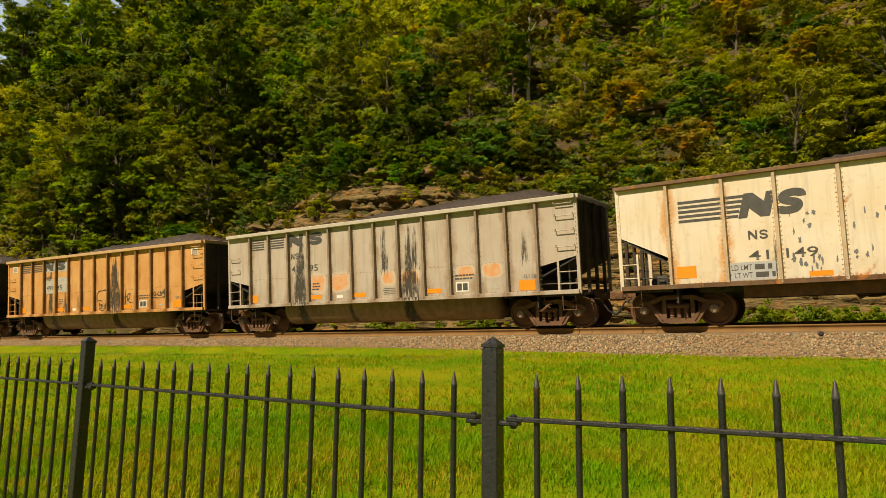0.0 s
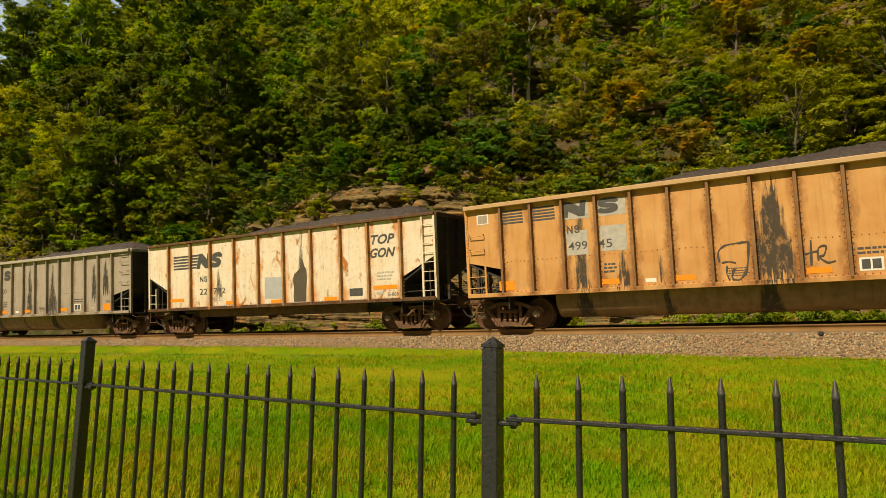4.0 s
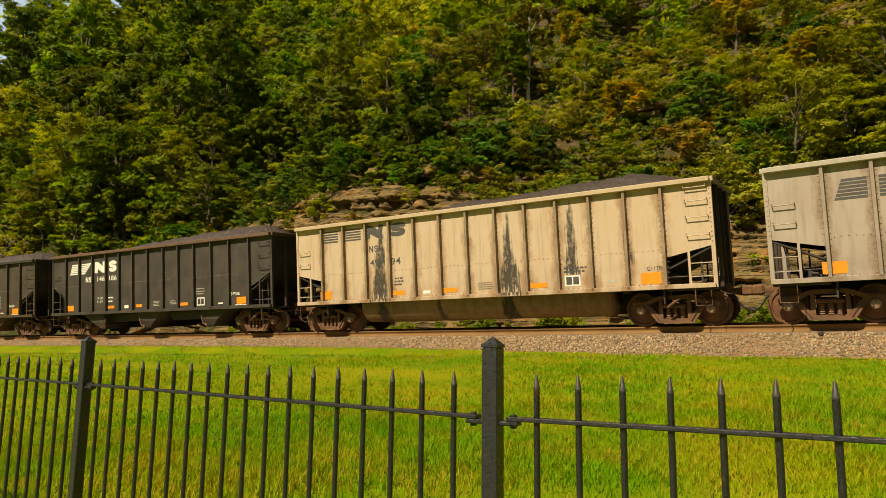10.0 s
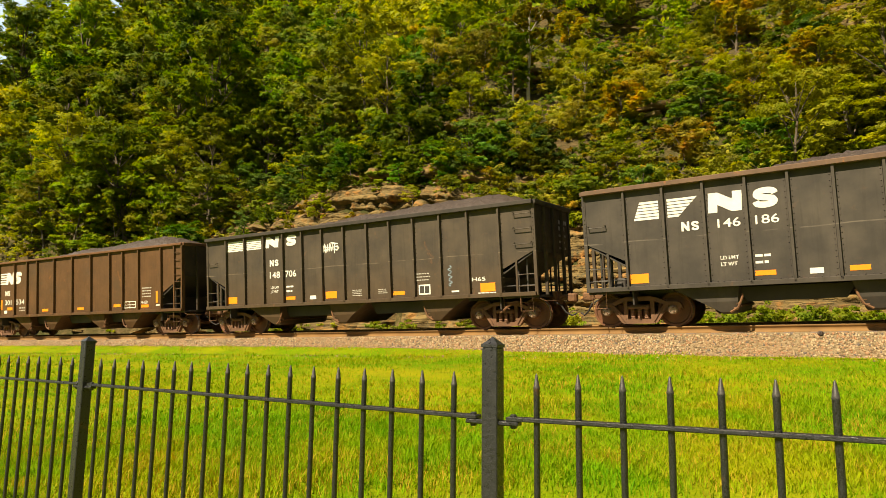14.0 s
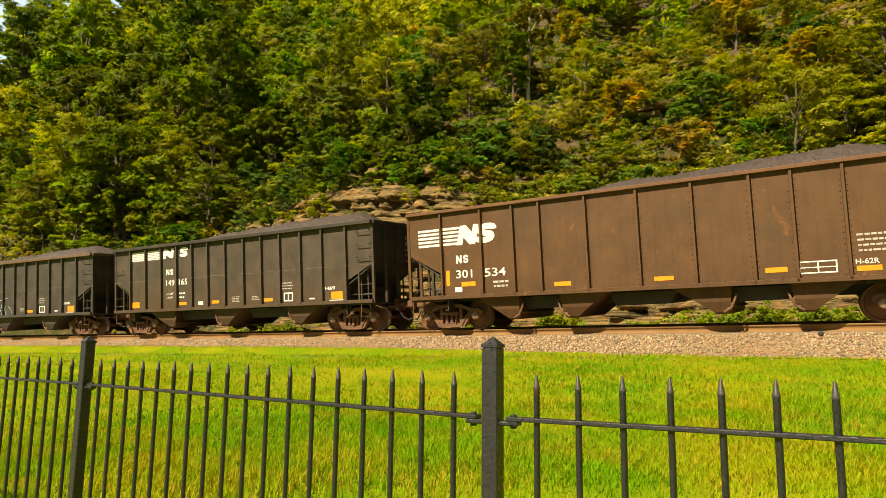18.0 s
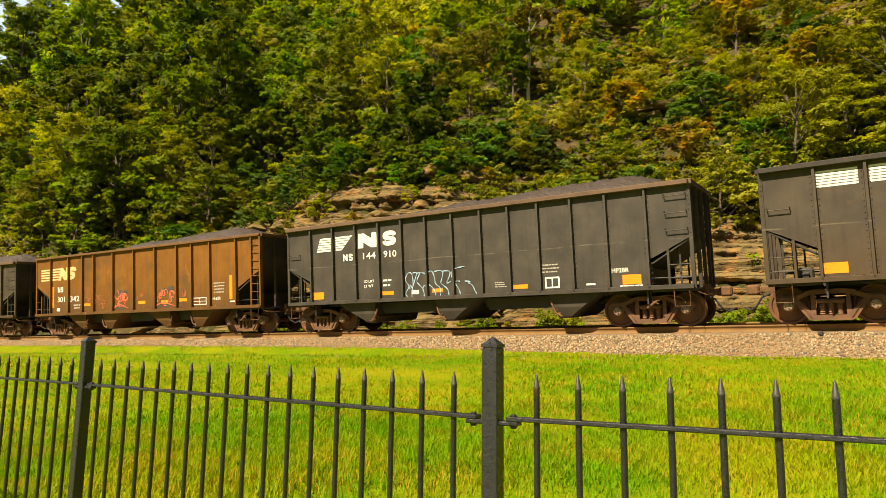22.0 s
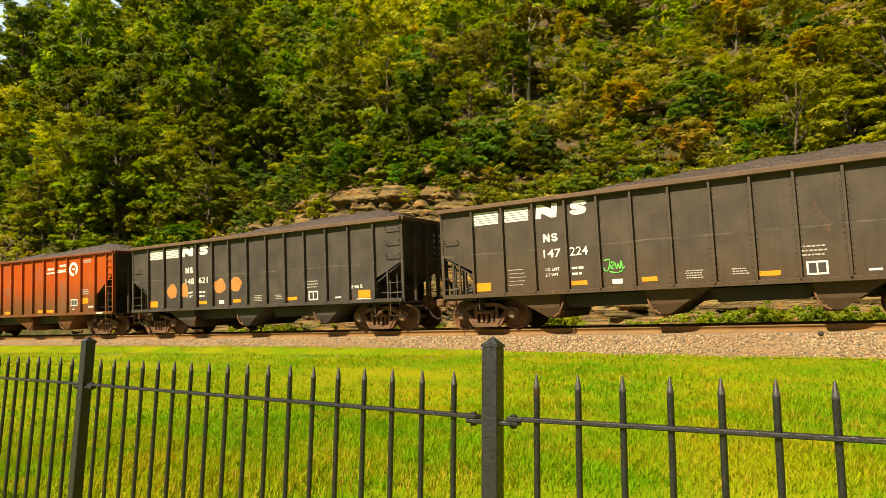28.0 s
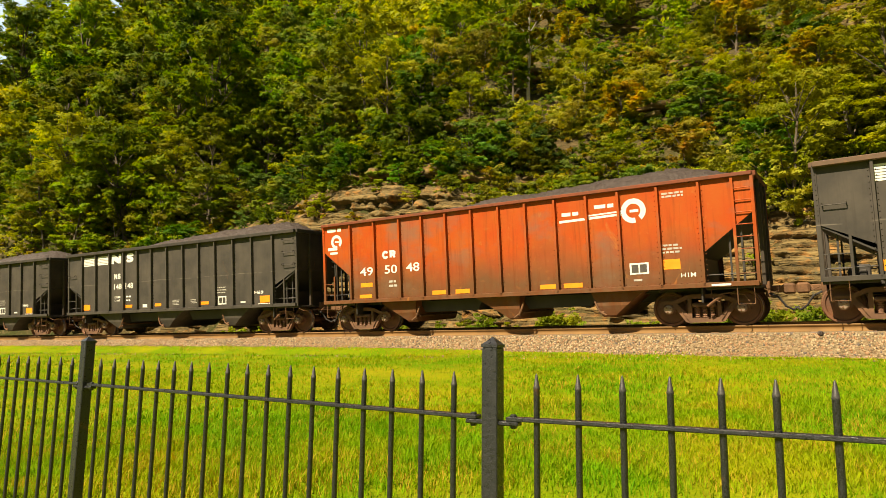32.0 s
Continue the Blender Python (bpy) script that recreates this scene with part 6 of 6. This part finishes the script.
for c_, n_, sp in ((13.5, 90, 2.2), (6.8, 44, 1.0), (1.0, 34, .5), (-2.5, 14, .8), (-7, 16, 1.2), (-14, 30, 2), (10.2, 40, .9), (19, 50, 2.5)):
    for i in range(n_):
        s, o = g.normal(c_, sp), g.uniform(6.4, 7.9)
        x, y = on_arc(s, o)
        cs.append((x, y, hill_z(s, o) + .25 + .6 * g.random()))
        rs.append(g.uniform(.28, .52))
v, f = leaf_cloud(cs, rs, 700, .06, 300, .5, 1.0)
tagged(new("weeds", soup("weeds", v, f, M_LEAF[0])), "bright green weeds behind the railway track", "weeds", kind="stuff")

# dead fallen branches below the outcrop
for i in range(9):
    s, o = rnd.gauss(-5, 4), rnd.uniform(9, 14)
    x, y = on_arc(s, o)
    z = hill_z(s, o)
    bm = bmesh.new()
    d = Vector((rnd.uniform(-1, 1), rnd.uniform(-.3, .3), rnd.uniform(-.6, .5))) * rnd.uniform(.8, 1.6)
    p0 = Vector((0, 0, .25))
    tube(bm, [p0, p0 + d * .5 + Vector((0, 0, .2)), p0 + d], .05, 6, .015)
    for j in range(3):
        b0 = p0 + d * rnd.uniform(.3, .8)
        tube(bm, [b0, b0 + Vector((rnd.uniform(-.6, .6), rnd.uniform(-.3, .3), rnd.uniform(-.2, .6)))], .02, 5, .006)
    ob = new("dead_branch", mesh_of("dead_branch", bm, M_BARK_PALE))
    ob.location = (x, y, z)
    tagged(ob, "bleached dead branch caught on the slope", "branch", "dead branches")
# ---------------------------------------------------------------- iron fence
fence = tagged(empty("iron_fence"), "black painted iron fence with pointed pickets and square posts", "fence")
POSTS = [(-6.9, 6.9, -.06), (-5.2, 5.6, -.04), (-3.43, 4.3, -.024), (-1.66, 3.10, -.01), (.1425, 1.839, .0), (2.05, .74, .03), (3.95, -.36, .06)]
TOP_RAIL = 1.295                                     # height of the upper rail at the reference post
POST_H = 1.518


def post_mesh(h):
    bm = bmesh.new()
    w = .0235
    box(bm, -w, w, -w, w, 0, h - .03, .003)
    a = [bm.verts.new((x, y, h - .03)) for x, y in ((-.0245, -.0245), (.0245, -.0245), (.0245, .0265), (-.0245, .0265))]
    b = [bm.verts.new((x, y, h - .022)) for x, y in ((-.0245, -.0245), (.0245, -.0245), (.0245, .0265), (-.0245, .0265))]
    t = bm.verts.new((0, 0, h))
    for i in range(4):
        bm.faces.new((a[i], a[(i + 1) % 4], b[(i + 1) % 4], b[i]))
        bm.faces.new((b[i], b[(i + 1) % 4], t))
    bm.faces.new(a)
    return mesh_of("post", bm, M_IRON)


def picket_mesh():
    bm = bmesh.new()
    prof = [(.0083, -1.2), (.0083, .082), (.0092, .085), (.008, .09), (.0028, .12), (.0008, .124)]
    rings = [[bm.verts.new((r * math.cos(k * math.tau / 12), r * math.sin(k * math.tau / 12), z)) for k in range(12)] for r, z in prof]
    for i, (a, b) in enumerate(zip(rings, rings[1:])):
        for k in range(12):
            fc = bm.faces.new((a[k], a[(k + 1) % 12], b[(k + 1) % 12], b[k]))
            fc.material_index = 1 if i >= 2 else 0
            fc.smooth = True
    bm.faces.new(rings[-1])
    me = mesh_of("picket", bm, M_IRON)
    me.materials.append(M_TIP)
    return me


ME_POST, ME_PICKET = post_mesh(POST_H), picket_mesh()
ME_BRACKET = mesh_of("bracket", shape(box, -.03, .03, -.016, .016, -.016, -.004, .003), M_IRON)
ME_BOLT = mesh_of("bolt", shape(box, -.008, .008, -.008, .008, -.024, .014, .003), M_IRON)
for (x0, y0, d0), (x1, y1, d1) in zip(POSTS, POSTS[1:]):
    a = math.atan2(y1 - y0, x1 - x0)
    n = math.hypot(x1 - x0, y1 - y0)
    p = part("post", ME_POST, None, fence)
    p.matrix_basis = pose(x0, y0, d0, 0, 0, math.degrees(a))
    slope = math.atan2(d1 - d0, n)
    frame_m = Matrix.Translation((x0, y0, TOP_RAIL + d0)) @ Matrix.Rotation(a, 4, "Z") @ Matrix.Rotation(-slope, 4, "Y")
    for dz in (0, -1.0):
        bm = bmesh.new()
        box(bm, .045, n - .045, -.016, .016, -.0035, .0075, .002)
        r = part("rail", bm, M_IRON, fence)
        r.matrix_basis = frame_m @ Matrix.Translation((0, 0, dz))
        for u in (.05, n - .05):
            b = part("bracket", ME_BRACKET, None, fence)
            b.matrix_basis = frame_m @ Matrix.Translation((u, 0, dz))
            part("bolt", ME_BOLT, None, b).matrix_basis = pose(.012 if u < 1 else -.012, 0, 0)
    for i in range(18):
        u = .129 + (n - .258) * i / 17
        q = frame_m @ Vector((u, 0, 0))
        part("picket", ME_PICKET, None, fence).matrix_basis = pose(q.x, q.y, q.z, 0, 0, rnd.uniform(0, 60))

# ---------------------------------------------------------------- grass blades of the lawn
k = Mat("grass_blade")
g_ = k.node("ShaderNodeNewGeometry").outputs["Random Per Island"]
w = k.world()
col = k.mix(k.span(g_, 0, 1), (.09, .25, .002), (.2, .365, .002))
col = k.mix(k.span(k.noise(.55, w, 5), .43, .65), col, (.28, .325, .002))
col = k.mix(k.math("MULTIPLY", k.span(k.math("FRACT", k.math("MULTIPLY", g_, 17.3)), .68, .76), k.span(k.noise(1.1, w, 4), .4, .58)), col, (.42, .3, .025))
k.done(col, .6, 0, None, spec=.04)
tr = k.node("ShaderNodeBsdfTranslucent")
k.put(tr.inputs["Color"], k.tint(col, .49, 1.1, 1.3))
ms = k.node("ShaderNodeMixShader")
ms.inputs[0].default_value = .35
k.nt.links.new(k.b.outputs[0], ms.inputs[1])
k.nt.links.new(tr.outputs[0], ms.inputs[2])
k.nt.links.new(ms.outputs[0], k.nt.nodes["Material Output"].inputs["Surface"])
M_GRASS = k.m


k = Mat("straw_blade")
g_ = k.node("ShaderNodeNewGeometry").outputs["Random Per Island"]
col = k.mix(k.span(g_, 0, 1), (.26, .17, .015), (.5, .34, .05))
M_STRAW = k.done(k.mix(k.span(k.noise(.5, k.world(), 4), .42, .62, 0, .85), col, (.24, .29, .004)), .7, 0, None, spec=.05)


def lawn_grid(s, out):
    """Lawn height for arrays, without the small swells."""
    return np.interp(out, (-60, -30, -17.5, -15.5, -9, -4, -1.9, 0), (-.9, -.25, .05, .1, .54, .92, 1.12, 1.22)) + GRADE * s * np.interp(out, (-17, -3), (.4, 1))


def blades(name, count, d0, d1, tall, wide, seed, label, fringe=False, material=None):
    """Bent blades between two distances from the fence side."""
    r = np.random.default_rng(seed)
    d = d0 + (d1 - d0) * r.random(count) ** .8
    ang = r.uniform(-.72, .72, count)
    x, y = d * np.sin(ang), d * np.cos(ang)
    tuft = r.integers(0, max(1, count // 9), count)
    x = np.where(r.random(count) < .7, x[tuft] + r.normal(0, wide * 2.6, count), x)
    y = np.where(np.abs(x - x[tuft]) < wide * 9, y[tuft] + r.normal(0, wide * 2.6, count), y)
    lay = r.uniform(0, 6.28, count)[tuft]
    dx, dy = x - ARC_X, y - ARC_Y
    out = np.hypot(dx, dy) - RAD
    s = (np.arctan2(dx, dy) - HEAD) * RAD
    edge = turf_edge(s) + .12 * np.sin(s * 1.3 + 2 * np.sin(s * .7)) + .2 * (r.random(count) - .4)
    keep = (out < edge) & (out > (edge - .38 if fringe else -15.4))
    x, y, out, s, lay = x[keep], y[keep], out[keep], s[keep], lay[keep]
    n = len(x)
    z = np.maximum(lawn_grid(s, out), np.interp(out, (-2.21, -2.2, -1.75, -.42), (-9, 1.02, 1.12, 1.61)) + GRADE * s) - .03
    patch = .75 + .5 * r.random(n) * (np.sin(x * 1.7 + np.sin(y * 1.3)) * np.cos(y * 1.9 + x * .6) * .5 + .7)
    h = tall * patch * r.uniform(.6, 1.3, n)
    yaw = lay + r.normal(0, .8, n)
    wx, wy = np.cos(yaw) * wide * .5, np.sin(yaw) * wide * .5
    bend = r.uniform(.15, .75, n) * h
    by = yaw + 1.57 + r.normal(0, .5, n)
    bx_, by_ = np.cos(by) * bend, np.sin(by) * bend
    p = np.stack([np.stack([x - wx, y - wy, z], 1), np.stack([x + wx, y + wy, z], 1),
                  np.stack([x + wx * .8 + bx_ * .35, y + wy * .8 + by_ * .35, z + h * .6], 1), np.stack([x - wx * .8 + bx_ * .35, y - wy * .8 + by_ * .35, z + h * .6], 1),
                  np.stack([x + bx_, y + by_, z + h * .95], 1)], 1).reshape(-1, 3)
    i0 = np.arange(n)[:, None] * 5
    f = np.concatenate([i0 + np.array((0, 1, 2)), i0 + np.array((0, 2, 3)), i0 + np.array((3, 2, 4))])
    tagged(new(name, soup(name, p, f, material or M_GRASS)), label, "grass", kind="stuff")


blades("grass", 140000, 5.4, 9.5, .105, .0085, 31, "fresh green grass blades with yellow tips")
blades("grass", 85000, 9.0, 19.0, .09, .0135, 32, "short green and yellowing grass")
blades("grass", 70000, 16.0, 40.0, .09, .024, 33, "short grass beside the ballast")
blades("grass", 330000, 15.0, 34.0, .085, .016, 34, "dry straw-coloured grass fringe along the ballast", True, M_STRAW)
# ---------------------------------------------------------------- movement
def motions():
    """The train rolls by at about 6.5 m/s; every wheelset turns under its car."""
    turns = [(i / 10, math.degrees(run(i / 10) / R_WHEEL)) for i in range(321)]
    for car, at, kind in cars:
        walk(car, [(t / 2, track_pose(at + run(t / 2))) for t in range(65)])
        for tr in car.children:
            if tr.name.startswith("truck"):
                for ws in tr.children:
                    if ws.name.startswith("wheelset"):
                        x = ws.location.x
                        walk(ws, [(t, pose(x, 0, R_WHEEL, 0, a, 0)) for t, a in turns])


motions()
